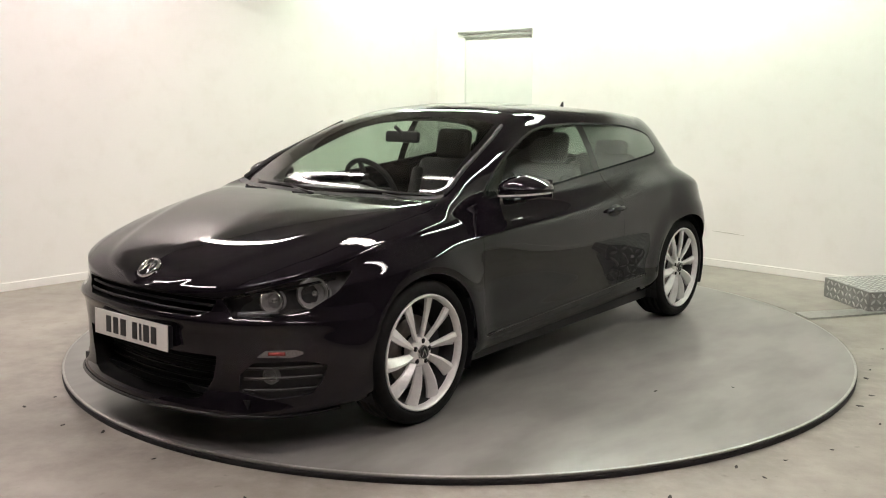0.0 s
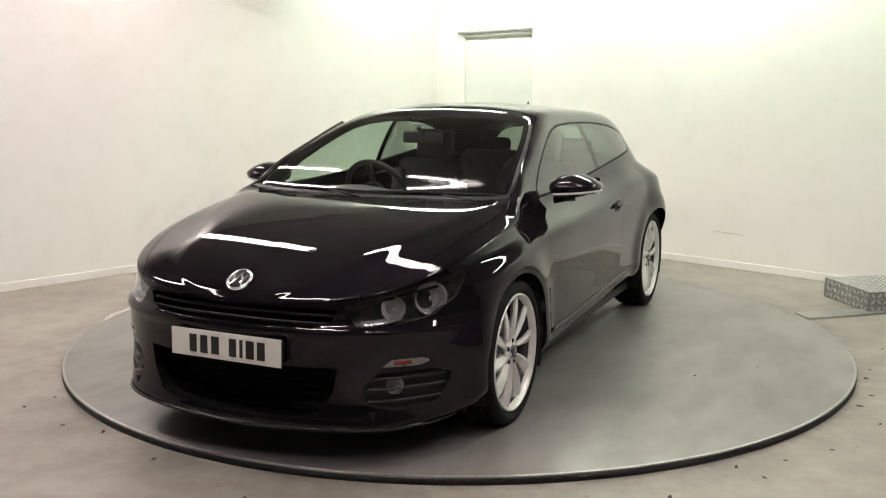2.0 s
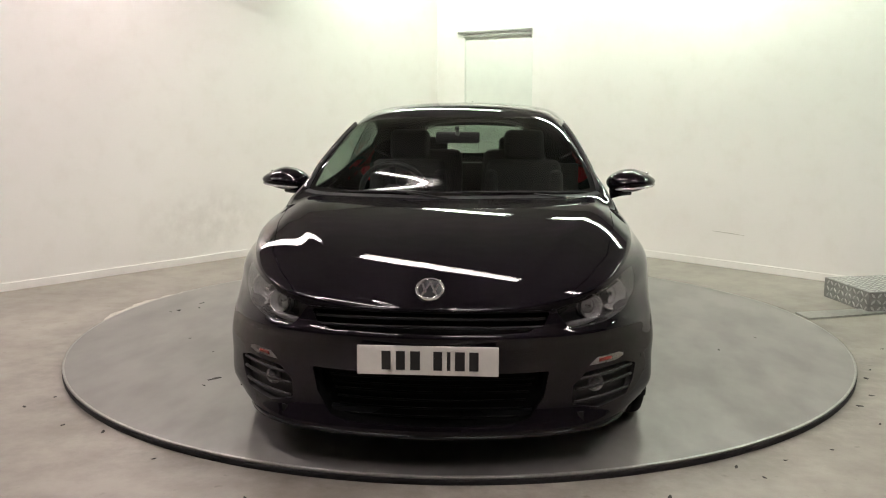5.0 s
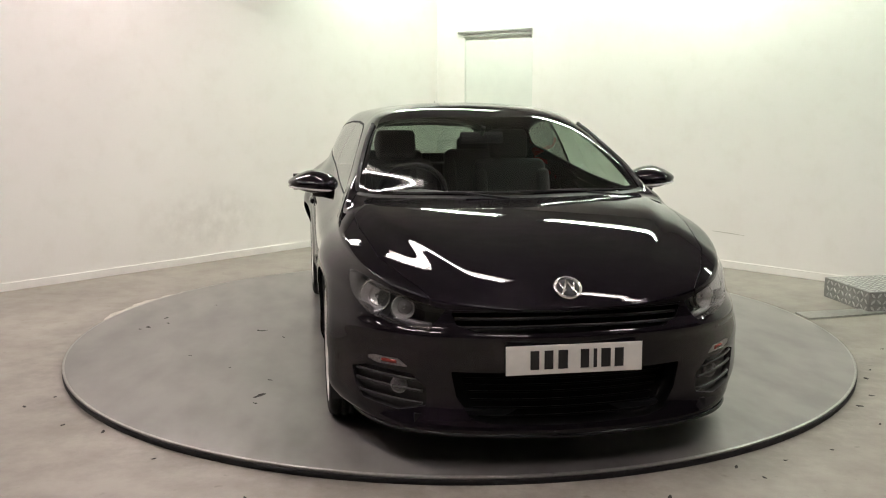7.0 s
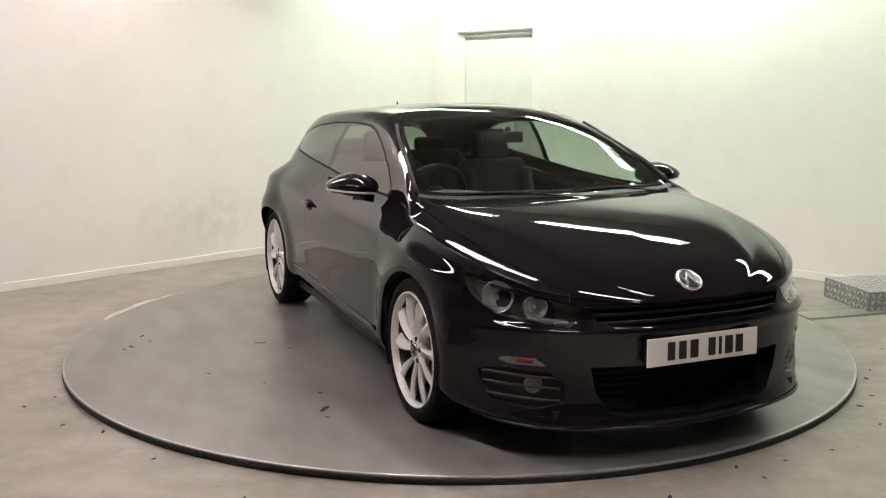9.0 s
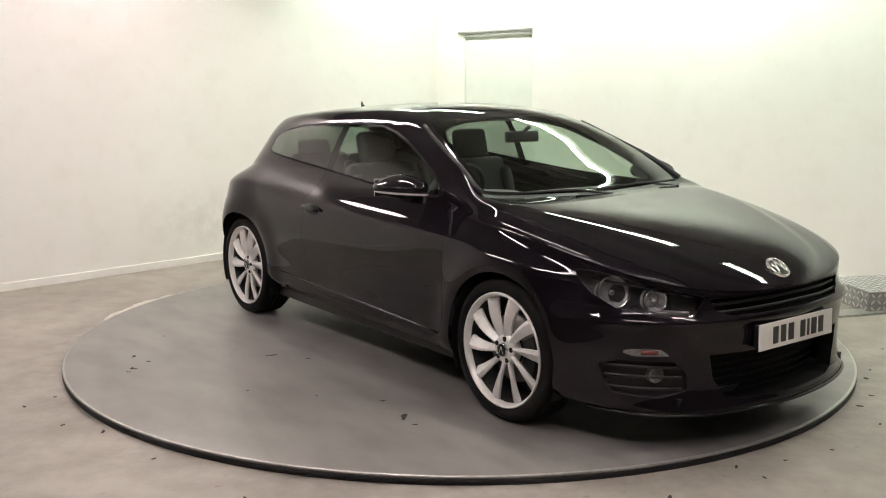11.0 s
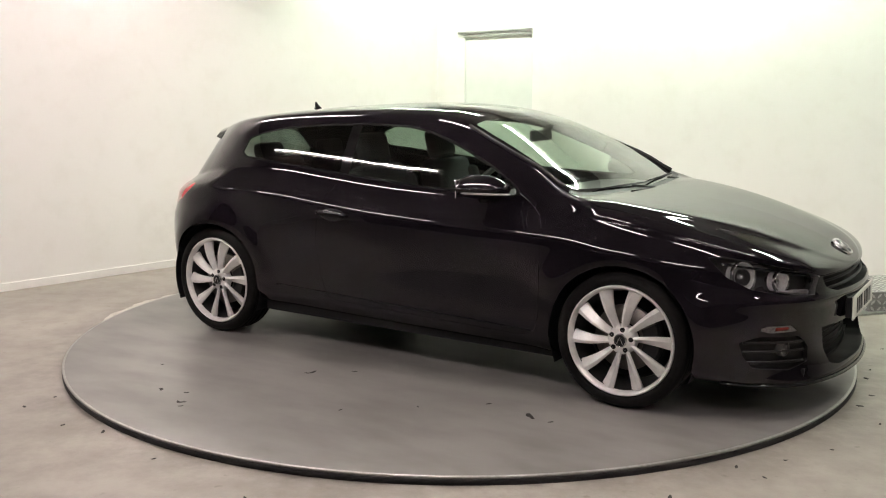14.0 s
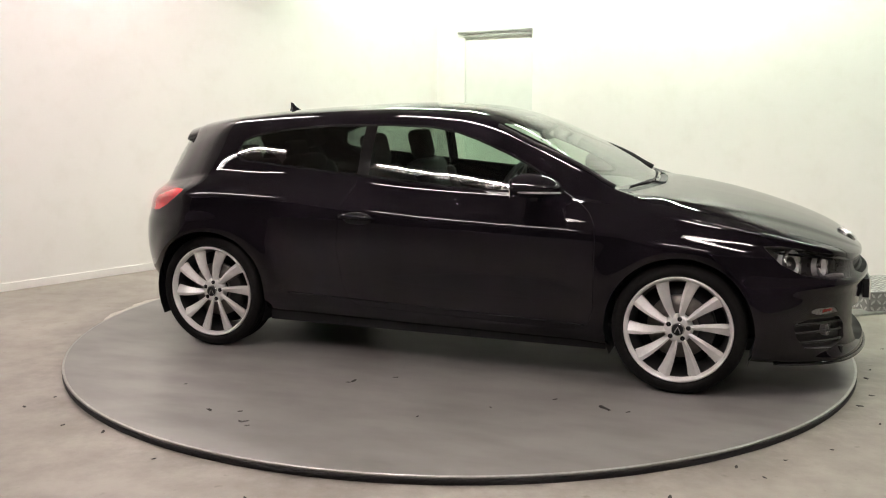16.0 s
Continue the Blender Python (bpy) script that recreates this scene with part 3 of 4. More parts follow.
FOG = [(0.54, 0.26), (0.545, 0.33), (0.60, 0.380), (0.78, 0.388), (0.86, 0.365), (0.84, 0.30), (0.80, 0.25), (0.65, 0.232)]
MARKER = [(0.612, 0.402), (0.645, 0.430), (0.75, 0.432), (0.79, 0.420), (0.74, 0.402)]
TAIL_LAMP = [(4.09, 0.884), (4.22, 0.890), (4.40, 0.876), (4.62, 0.860), (4.62, 0.752), (4.38, 0.746), (4.27, 0.756), (4.18, 0.795), (4.11, 0.848)]


def recess(bm, depth):
    """Pushes a sheet inwards and closes the step to its rim."""
    bm.normal_update()
    rim = [e for e in bm.edges if e.is_boundary and not all(abs(v.co.y) < 0.002 for v in e.verts)]
    home = {v: v.co.copy() for v in bm.verts}
    mid = sum((f.normal for f in bm.faces), Vector()).normalized()
    if min(v.co.y for v in bm.verts) < 0.01:
        mid = Vector((mid.x, 0, mid.z)).normalized()
    for v in bm.verts:
        v.co = v.co - mid * depth
    front = {v: bm.verts.new(home[v]) for e in rim for v in e.verts}
    for e in rim:
        a, b = e.verts
        bm.faces.new((a, b, front[b], front[a]))
    bmesh.ops.recalc_face_normals(bm, faces=bm.faces)
    return bm


def build_car():
    car = empty("car")
    tagged(car, "glossy black three-door coupe hatchback with silver alloy wheels", "car")
    shell, la, lt = half_shell()
    top = lambda v: v[shell.verts.layers.float["top"]] > 0.5
    # wheel openings
    for hub in (AXLE, -AXLE):
        gone = take(shell, lambda v, hub=hub: math.hypot(v.co.x - hub, v.co.z - HUB_Z) - ARCH_R if abs(v.co.y) > 0.5 and abs(v.co.x - hub) < 0.6 and v.co.z < 0.8 else 1.0)
        gone.free()
    # glass
    dlo = inside_side(DLO)
    side_open = take(shell, dlo)
    screen = take(shell, inside_top(SCREEN))
    pane_edge = inside_top(SCREEN)
    rim = sorted({(round(v.co.x, 3), round(v.co.y, 4), round(v.co.z, 4)) for v in screen.verts if abs(pane_edge(v)) < 0.001 and v.co.y > 0.5 and 0.305 < v.co.x < 0.955})
    seal = [Vector(p) + Vector((0, 0.005, 0.007)) for p in rim[::5]]
    border = take(screen, lambda v: -(pane_edge(v) + 0.030))
    rear = polygon_gap([(-0.2, 0.96), (0.2, 0.96), (0.50, 0.98), (0.47, 1.1), (0.42, 1.17), (0, 1.185), (-0.2, 1.185)])
    backlight = take(shell, lambda v: rear(v.co.y, v.co.z) if v.co.x < -1.7 and v.co.z > 0.9 else 1.0)
    trim_ring = take(side_open, lambda v: -(dlo(v) + 0.011))
    pillar = take(side_open, lambda v: abs(v.co.x + 0.395) - 0.033)
    quarter = take(side_open, lambda v: v.co.x + 0.395)
    cowl = take(shell, inside_top(COWL))
    # openings of the front and the lamps
    lay = lambda: (shell.verts.layers.float["arc"], shell.verts.layers.float["top"])
    grille = take(shell, inside_chart(GRILLE, *lay()))
    intake = take(shell, inside_chart(INTAKE, *lay()))
    lamp = take(shell, inside_chart(LAMP, *lay()))
    fog = take(shell, inside_chart(FOG, *lay()))
    marker = take(shell, inside_chart(MARKER, *lay()))
    tail = take(shell, inside_chart(TAIL_LAMP, *lay()))
    # panels
    lid = inside_top(BONNET)
    bonnet = take(shell, lambda v: max(lid(v), 0.6285 - v.co.z), 0.0014)
    door = take(shell, inside_side(DOOR, 0.0, 0.5), 0.0012)
    thick(part("body", both(shell), PAINT, car), 0.006)
    thick(part("bonnet", both(bonnet), PAINT, car), 0.006)
    part("windscreen", both(screen), SCREEN_GLASS, car, "clear windscreen")
    for s in (1, -1):
        part("windscreen_seal", tube([Vector((p.x, s * p.y, p.z)) for p in seal], 0.010, 8), RUBBER, car, "black rubber seal beside the windscreen")
    part("windscreen_border", both(border), FRIT, car, "black edge band of the windscreen")
    part("rear_window", both(backlight), PRIVACY_GLASS, car)
    thick(part("cowl", both(cowl), TRIM, car, "black plastic cowl"), 0.006)
    for bm in (mirrored(door), door):
        thick(part("door", bm, PAINT, car), 0.006)
    for name, bm, mat in (("side_window", side_open, SIDE_GLASS), ("quarter_window", quarter, PRIVACY_GLASS), ("window_trim", trim_ring, GRILLE_BLACK), ("window_pillar", pillar, FRIT)):
        part(name, mirrored(bm), mat, car)
        part(name, bm, mat, car)
    part("upper_grille", both(recess(grille, 0.06)), GRILLE_BLACK, car, "black slatted grille")
    part("lower_grille", both(recess(intake, 0.10)), GRILLE_BLACK, car, "black mesh air intake")
    for flip in (False, True):
        pick = (lambda b: mirrored(b)) if flip else (lambda b: b.copy())
        part("headlight", pick(lamp), LAMP_GLASS, car, "clear-lensed twin headlight")
        part("fog_recess", pick(recess(fog.copy(), 0.028)), FOG_TRIM, car)
        part("marker_lamp", pick(marker), MARKER_MAT, car, "silver and red marker lamp")
        thick(part("tail_light", pick(tail), RED_LENS, car, "red tail light"), 0.004)
        lined = recess(lamp.copy(), 0.085)
        head = [o for o in car.children if o.name.startswith("headlight")][-1]
        part("lamp_bowl_lining", pick(lined), LAMP_LINING, head)
    for ob in car.children:
        if "window" in ob.name or "windscreen" in ob.name or "headlight" in ob.name:
            ob.visible_shadow = "trim" in ob.name or "pillar" in ob.name
    return car


def build_wheels(car):
    first = None
    for x, s in ((AXLE, 1), (-AXLE, 1), (AXLE, -1), (-AXLE, -1)):
        m = pose(x, 0.878 * s, HUB_Z, 0, 0, 0 if s > 0 else 180)
        if first:
            w = copy_thing(first, m)
            w.parent = car
            continue
        rim = part("wheel", lathe([(0.2565, -0.014), (0.255, -0.005), (0.250, -0.003), (0.2475, -0.005), (0.2405, -0.016), (0.2360, -0.026), (0.2350, -0.034)], 72), ALLOY, car, "silver ten-spoke alloy wheel", m=m)
        groove = [(0.3155, -0.185)]
        for y in (-0.165, -0.125, -0.085, -0.05):
            groove += [(0.317, y - 0.006), (0.310, y - 0.005), (0.310, y + 0.005), (0.317, y + 0.006)]
        part("tyre", lathe([(0.246, -0.20), (0.268, -0.222), (0.296, -0.214)] + groove + [(0.314, -0.022), (0.305, -0.008), (0.288, -0.002), (0.276, 0.0), (0.266, -0.003), (0.259, -0.009), (0.2545, -0.018), (0.246, -0.03)], 96, closed=True), TYRE_MAT, rim)
        part("rim_barrel", lathe([(0.2352, -0.0335), (0.230, -0.05), (0.216, -0.10), (0.214, -0.19)], 72), ALLOY_SHADED, rim, "shaded inner barrel of the rim")
        spoke = None
        for k in range(10):
            turn = pose(0, 0, 0, 0, 36 * k + 8, 0)
            if spoke:
                o = new("spoke", spoke.data)
                o.parent, o.matrix_basis = rim, turn
                continue
            bm = bmesh.new()
            rows = []
            for i in range(9):
                u = i / 8
                r = 0.040 + 0.207 * u
                half = 0.0105 + 0.0235 * u ** 1.1
                a = 0.10 * u ** 1.4
                y0 = -0.030 + 0.006 * u + 0.012 * math.sin(math.pi * u)
                ring = []
                for tang, dy in ((-half, -0.016), (-half * 0.94, -0.004), (-half * 0.35, 0.001), (half * 0.92, -0.020), (half, -0.030), (0, -0.036)):
                    ring.append(bm.verts.new((r * math.cos(a) - tang * math.sin(a), y0 + dy, r * math.sin(a) + tang * math.cos(a))))
                rows.append(ring)
            for p, q in zip(rows, rows[1:]):
                for k2 in range(6):
                    bm.faces.new((p[k2], p[(k2 + 1) % 6], q[(k2 + 1) % 6], q[k2]))
            bm.faces.new(rows[0][::-1])
            bm.faces.new(rows[-1])
            bmesh.ops.recalc_face_normals(bm, faces=bm.faces)
            spoke = part("spoke", bm, ALLOY, rim, smooth=False, m=turn)
        part("hub", lathe([(0.002, -0.026), (0.05, -0.026), (0.062, -0.030), (0.068, -0.040), (0.070, -0.07)], 40), ALLOY, rim)
        part("hub_cap", lathe([(0.0005, -0.016), (0.018, -0.0155), (0.0265, -0.017), (0.0275, -0.0145), (0.0305, -0.0145), (0.0325, -0.021), (0.033, -0.03)], 32), CHROME, rim, "round dark hub cap with chrome ring")
        part("cap_field", lathe([(0.0005, -0.0148), (0.018, -0.0146), (0.0268, -0.0152), (0.0272, -0.017)], 32), TRIM, rim)
        for x, t, ln in ((-0.007, 24, 0.036), (0.007, -24, 0.036)):
            part("cap_bar", box((0.005, 0.003, ln), pose(x, -0.0135, 0, 0, t, 0), 0.001), CHROME, rim)
        for k in range(5):
            a = math.radians(72 * k + 26)
            part("wheel_bolt", lathe([(0.001, -0.022), (0.006, -0.022), (0.0075, -0.024), (0.0115, -0.0245), (0.012, -0.032)], 12), TRIM, rim, m=pose(0.049 * math.cos(a), 0, 0.049 * math.sin(a)))
        part("brake_disc", lathe([(0.07, -0.085), (0.152, -0.085), (0.153, -0.088), (0.153, -0.104), (0.152, -0.107), (0.07, -0.107)], 60), STEEL, rim)
        bm = bmesh.new()
        ring = []
        for i in range(9):
            a = radians(150 + 60 * i / 8)
            ring.append([bm.verts.new((r * math.cos(a), y, r * math.sin(a))) for r, y in ((0.095, -0.065), (0.165, -0.065), (0.172, -0.08), (0.172, -0.13), (0.095, -0.13))])
        for p, q in zip(ring, ring[1:]):
            for k in range(5):
                bm.faces.new((p[k], p[(k + 1) % 5], q[(k + 1) % 5], q[k]))
        bm.faces.new(ring[0]), bm.faces.new(ring[-1][::-1])
        bmesh.ops.recalc_face_normals(bm, faces=bm.faces)
        part("brake_caliper", bm, ALLOY_SHADED, rim, smooth=False)
        part("backing_plate", lathe([(0.02, -0.115), (0.17, -0.12), (0.205, -0.15), (0.208, -0.17)], 48), TRIM, rim)
        first = rim


def build_underside(car):
    bm = bmesh.new()
    for x0, x1, w in ((-1.80, -1.62, 0.50), (-1.66, -0.92, 0.60), (-0.94, 0.94, 0.80), (0.92, 1.66, 0.58), (1.64, 2.03, 0.58)):
        add_box(bm, (x1 - x0, 2 * w, 0.06), Matrix.Translation(((x0 + x1) / 2, 0, 0.20)))
    part("underbody", bm, TRIM, car, smooth=False)
    for x in (AXLE, -AXLE):
        for s in (1, -1):
            bm = bmesh.new()
            rows = []
            for i in range(25):
                a = radians(-25 + 230 * i / 24)
                rows.append([bm.verts.new((x + (ARCH_R + 0.006) * math.cos(a), s * y, HUB_Z + (ARCH_R + 0.006) * math.sin(a))) for y in (0.54, 0.70, 0.868)])
            for p, q in zip(rows, rows[1:]):
                for k in range(2):
                    bm.faces.new((p[k], p[k + 1], q[k + 1], q[k]))
            inner = bm.faces.new([r[0] for r in rows])
            bmesh.ops.recalc_face_normals(bm, faces=bm.faces)
            part("arch_liner", bm, TRIM, car, smooth=False)


def seat_mesh(w, tilt):
    """A seat with its cushion and bolstered backrest; x forwards, z up from the cushion's base."""
    base = box((0.50, w, 0.16), Matrix.Translation((0.05, 0, 0.09)), 0.05, 3)
    for s in (1, -1):
        add_box(base, (0.46, 0.07, 0.20), Matrix.Translation((0.05, s * (w / 2 - 0.03), 0.11)), 0.03, 3)
    back = box((0.13, w * 0.92, 0.60), pose(-0.24, 0, 0.42, 0, -tilt, 0), 0.05, 4)
    for s in (1, -1):
        add_box(back, (0.17, 0.08, 0.50), pose(-0.21, s * (w / 2 - 0.05), 0.40, 0, -tilt, 0), 0.035, 3)
    return base, back


def build_interior(car):
    for y in (0.36, -0.36):
        base, back = seat_mesh(0.50, 18)
        s = part("front_seat", base, CLOTH, car, "charcoal cloth sports seat", m=pose(-0.13, y, 0.30))
        part("backrest", back, CLOTH, s)
        part("headrest", box((0.09, 0.25, 0.19), pose(-0.355, 0, 0.80, 0, -14, 0), 0.04, 4), CLOTH, s)
        for k in (0.05, -0.05):
            part("headrest_post", tube([(-0.33, k, 0.66), (-0.355, k, 0.76)], 0.006), CHROME, s)
    for y in (0.30, -0.30):
        base, back = seat_mesh(0.48, 24)
        s = part("rear_seat", base, CLOTH, car, m=pose(-0.96, y, 0.32))
        part("backrest", back, CLOTH, s)
        part("headrest", box((0.08, 0.23, 0.14), pose(-0.40, 0, 0.72, 0, -14, 0), 0.035, 4), CLOTH, s)
    dash = bmesh.new()
    prof = [(1.04, 0.80), (1.01, 0.862), (0.90, 0.893), (0.64, 0.90), (0.46, 0.885), (0.385, 0.85), (0.37, 0.76), (0.42, 0.60), (0.55, 0.45), (1.04, 0.45)]
    rows = []
    for i in range(17):
        y = -0.72 + 1.44 * i / 16
        bow = 0.10 * (abs(y) / 0.72) ** 2
        hump = 0.035 * math.exp(-((y + 0.36) / 0.17) ** 2)
        rows.append([dash.verts.new((x - bow * (x > 0.7) * 1.4 + bow * 0.2, y, z + (hump if 0.38 < x < 0.7 and z > 0.84 else 0))) for x, z in prof])
    for p, q in zip(rows, rows[1:]):
        for k in range(len(prof)):
            dash.faces.new((p[k], p[(k + 1) % len(prof)], q[(k + 1) % len(prof)], q[k]))
    dash.faces.new(rows[0]), dash.faces.new(rows[-1][::-1])
    bmesh.ops.recalc_face_normals(dash, faces=dash.faces)
    part("dashboard", dash, DASH, car)
    m = pose(0.30, -0.36, 0.875, 0, -64, 0)
    ring = [(0.182 * math.cos(a), 0.182 * math.sin(a), 0) for a in np.linspace(0, 2 * math.pi, 41)]
    wheel = part("steering_wheel", tube(ring, 0.016, 10, False), TRIM, car, m=m)
    part("boss", lathe([(0.001, 0.0), (0.05, 0.0), (0.066, -0.012), (0.07, -0.05)], 24, "z"), TRIM, wheel)
    for a in (0, 180, 270):
        part("wheel_spoke", box((0.13, 0.035, 0.014), pose(0.115 * math.cos(radians(a + 90)), 0.115 * math.sin(radians(a + 90)), -0.014, 0, 0, a + 90), 0.005), TRIM, wheel)
    mir = part("interior_mirror", box((0.03, 0.235, 0.062), pose(0.43, 0, 1.186, 0, -8, 0), 0.013, 3), TRIM, car)
    part("mirror_stalk", tube([(0.435, 0, 1.20), (0.475, 0, 1.232), (0.49, 0, 1.240)], 0.011), TRIM, mir)
    part("cabin_floor", box((2.7, 1.44, 0.05), Matrix.Translation((-0.35, 0, 0.26)), 0.01), CLOTH, car, smooth=False)
    part("boot_panel", box((0.03, 1.52, 0.66), Matrix.Translation((-1.38, 0, 0.59)), 0.008), CLOTH, car)
    part("parcel_shelf", box((0.26, 1.20, 0.03), Matrix.Translation((-1.52, 0, 0.895)), 0.008), CLOTH, car)
    part("centre_console", box((0.8, 0.18, 0.25), Matrix.Translation((0.12, 0, 0.40)), 0.03, 3), DASH, car)


build_room()
build_battens()
table = build_turntable()
car = build_car()
build_wheels(car)
build_underside(car)
build_interior(car)


def flank_bar(a0, a1, z0, z1, radius, lift=0.0, n=14):
    pts = []
    for k in range(n + 1):
        u = k / n
        a, z = a0 + (a1 - a0) * u, z0 + (z1 - z0) * u
        pts.append(on_flank(a, z) + flank_out(a, z) * lift)
    return pts


def ball(size, m, nu=24, nv=14):
    bm = bmesh.new()
    bmesh.ops.create_uvsphere(bm, u_segments=nu, v_segments=nv, radius=1, matrix=m @ Matrix.Diagonal((*size, 1)))
    return bm


def facing(p, out):
    """A pose at p whose y axis points along out."""
    m = out.to_track_quat("Y", "Z").to_matrix().to_4x4()
    m.translation = p
    return m


def flip(m):
    """The pose mirrored to the other side of the car, still right-handed for round things."""
    s = Matrix.Diagonal((1, -1, 1, 1))
    return s @ m @ Matrix.Diagonal((-1, 1, 1, 1))


def part_of(car, name, k):
    return [o for o in car.children if o.name.split(".")[0] == name][k]


def build_front(car):
    grille = part_of(car, "upper_grille", 0)
    for z, lift in ((0.601, -0.016), (0.575, -0.012)):
        pts = flank_bar(0, 0.44, z, z - 0.004, 0.006, lift)
        pts = [Vector((p.x, -p.y, p.z)) for p in pts[:0:-1]] + pts
        part("slat", tube(pts, 0.006, 8), TRIM, grille)
    low = part_of(car, "lower_grille", 0)
    for k in range(7):
        z = 0.225 + 0.025 * k
        reach = 0.36 + 0.07 * k / 6
        pts = flank_bar(0, reach, z, z, 0.004, -0.08)
        pts = [Vector((p.x, -p.y, p.z)) for p in pts[:0:-1]] + pts
        part("slat", tube(pts, 0.004, 6), GRILLE_BLACK, low)
    pts = flank_bar(0, 0.92, 0.162, 0.172, 0.008, 0.004, 30)
    pts = [Vector((p.x, -p.y, p.z)) for p in pts[:0:-1]] + pts
    part("splitter", tube(pts, 0.008, 8), GLOSS_TRIM, car, "gloss black chin splitter")
    plate = part("number_plate", box((0.006, 0.520, 0.109), pose(2.158, 0, 0.4545, 0, -2, 0), 0.002), PLATE_MAT, car, "white number plate with black characters", smooth=False)
    part("plate_holder", box((0.03, 0.50, 0.095), pose(2.140, 0, 0.4545, 0, -2, 0), 0.004), TRIM, plate, smooth=False)
    for y, w in ((0.170, 0.034), (0.119, 0.036), (0.078, 0.013), (0.038, 0.032), (-0.045, 0.036), (-0.099, 0.033), (-0.152, 0.033)):
        part("character_bar", box((0.003, w, 0.070), pose(2.1625, y, 0.4545, 0, -2, 0), 0.0), BAR_MAT, plate, smooth=False)
    m = facing(Vector((2.052, 0, 0.697)), Vector((0.60, 0, 0.80)))
    badge = part("bonnet_badge", lathe([(0.0005, 0.004), (0.044, 0.004), (0.0455, 0.008), (0.050, 0.010), (0.054, 0.007), (0.055, -0.004)], 48), CHROME, car, "round chrome badge", m=m)
    part("badge_field", lathe([(0.0005, 0.0052), (0.043, 0.0052), (0.0435, 0.0045)], 40), TRIM, badge)
    for x, t, ln in ((-0.013, 24, 0.074), (0.013, -24, 0.074), (-0.022, -20, 0.045), (0.022, 20, 0.045)):
        part("badge_bar", box((0.0075, 0.004, ln), pose(x, 0.0068, 0, 0, t, 0), 0.001), CHROME, badge)
    for k, s in ((0, 1), (1, -1)):
        head = part_of(car, "headlight", k)
        fogp = part_of(car, "fog_recess", k)
        mark = part_of(car, "marker_lamp", k)
        for a, z, r, back in ((0.665, 0.618, 0.043, 0.040), (0.835, 0.648, 0.060, 0.052)):
            out = (flank_out(a, z) + Vector((0.9, 0, 0.05))).normalized()
            m = facing(on_flank(a, z) - flank_out(a, z) * back + Vector((-0.01, 0, 0)), out)
            m = m if s > 0 else flip(m)
            bowl = part("reflector", lathe([(0.004, -0.035), (r * 0.55, -0.030), (r * 0.86, -0.012), (r * 0.98, 0.008), (r * 1.06, 0.012), (r * 1.1, 0.004), (r * 1.1, -0.03)], 36), SILVER_LENS, head, "silver reflector bowl", m=m)
            part("bulb_shield", ball((r * 0.20, r * 0.26, r * 0.20), Matrix.Translation((0, -0.012, 0))), CHROME, bowl)
            part("bezel", lathe([(r * 1.02, 0.008), (r * 1.05, 0.016), (r * 1.11, 0.017), (r * 1.14, 0.008), (r * 1.13, -0.004)], 40), CHROME, bowl, "bright bezel ring")
            part("bowl_step", lathe([(r * 0.60, -0.026), (r * 0.62, -0.020), (r * 0.67, -0.020), (r * 0.69, -0.024)], 36), MARKER_MAT, bowl)
        pts = flank_bar(0.50, 0.94, 0.628, 0.703, 0.003, -0.035)
        low = flank_bar(0.535, 0.70, 0.574, 0.583, 0.003, -0.030, 10)
        part("lamp_trim", tube([Vector((p.x, s * p.y, p.z)) for p in low], [0.012] * 6 + [0.010, 0.008, 0.006, 0.004, 0.002], 8), MARKER_MAT, head, "grey trim along the lamp's foot")
        part("lamp_brow", tube([Vector((p.x, s * p.y, p.z)) for p in pts], 0.006, 6), GLOSS_TRIM, head)
        out = (flank_out(0.645, 0.322) + Vector((0.9, 0, 0))).normalized()
        m = facing(on_flank(0.645, 0.322) - Vector((0.022, 0, 0)), out)
        m = m if s > 0 else flip(m)
        cup = part("fog_lamp", lathe([(0.003, 0.006), (0.018, 0.004), (0.026, -0.002), (0.028, 0.006), (0.031, 0.007), (0.033, 0.002), (0.033, -0.03)], 32), MARKER_MAT, fogp, "round silver fog lamp", m=m)
        part("fog_lens", lathe([(0.0005, 0.012), (0.015, 0.011), (0.021, 0.009), (0.027, 0.006)], 32), LAMP_GLASS, cup)
        for z in (0.272, 0.318, 0.358):
            pts = flank_bar(0.56, 0.84, z - 0.006, z + 0.004, 0.004, -0.008)
            part("fog_slat", tube([Vector((p.x, s * p.y, p.z)) for p in pts], 0.006, 8), FOG_TRIM, fogp)
        pts = flank_bar(0.655, 0.715, 0.417, 0.417, 0.003, -0.004, 6)
        part("red_reflector", tube([Vector((p.x, s * p.y, p.z)) for p in pts], 0.0095, 8), AMBER, mark)


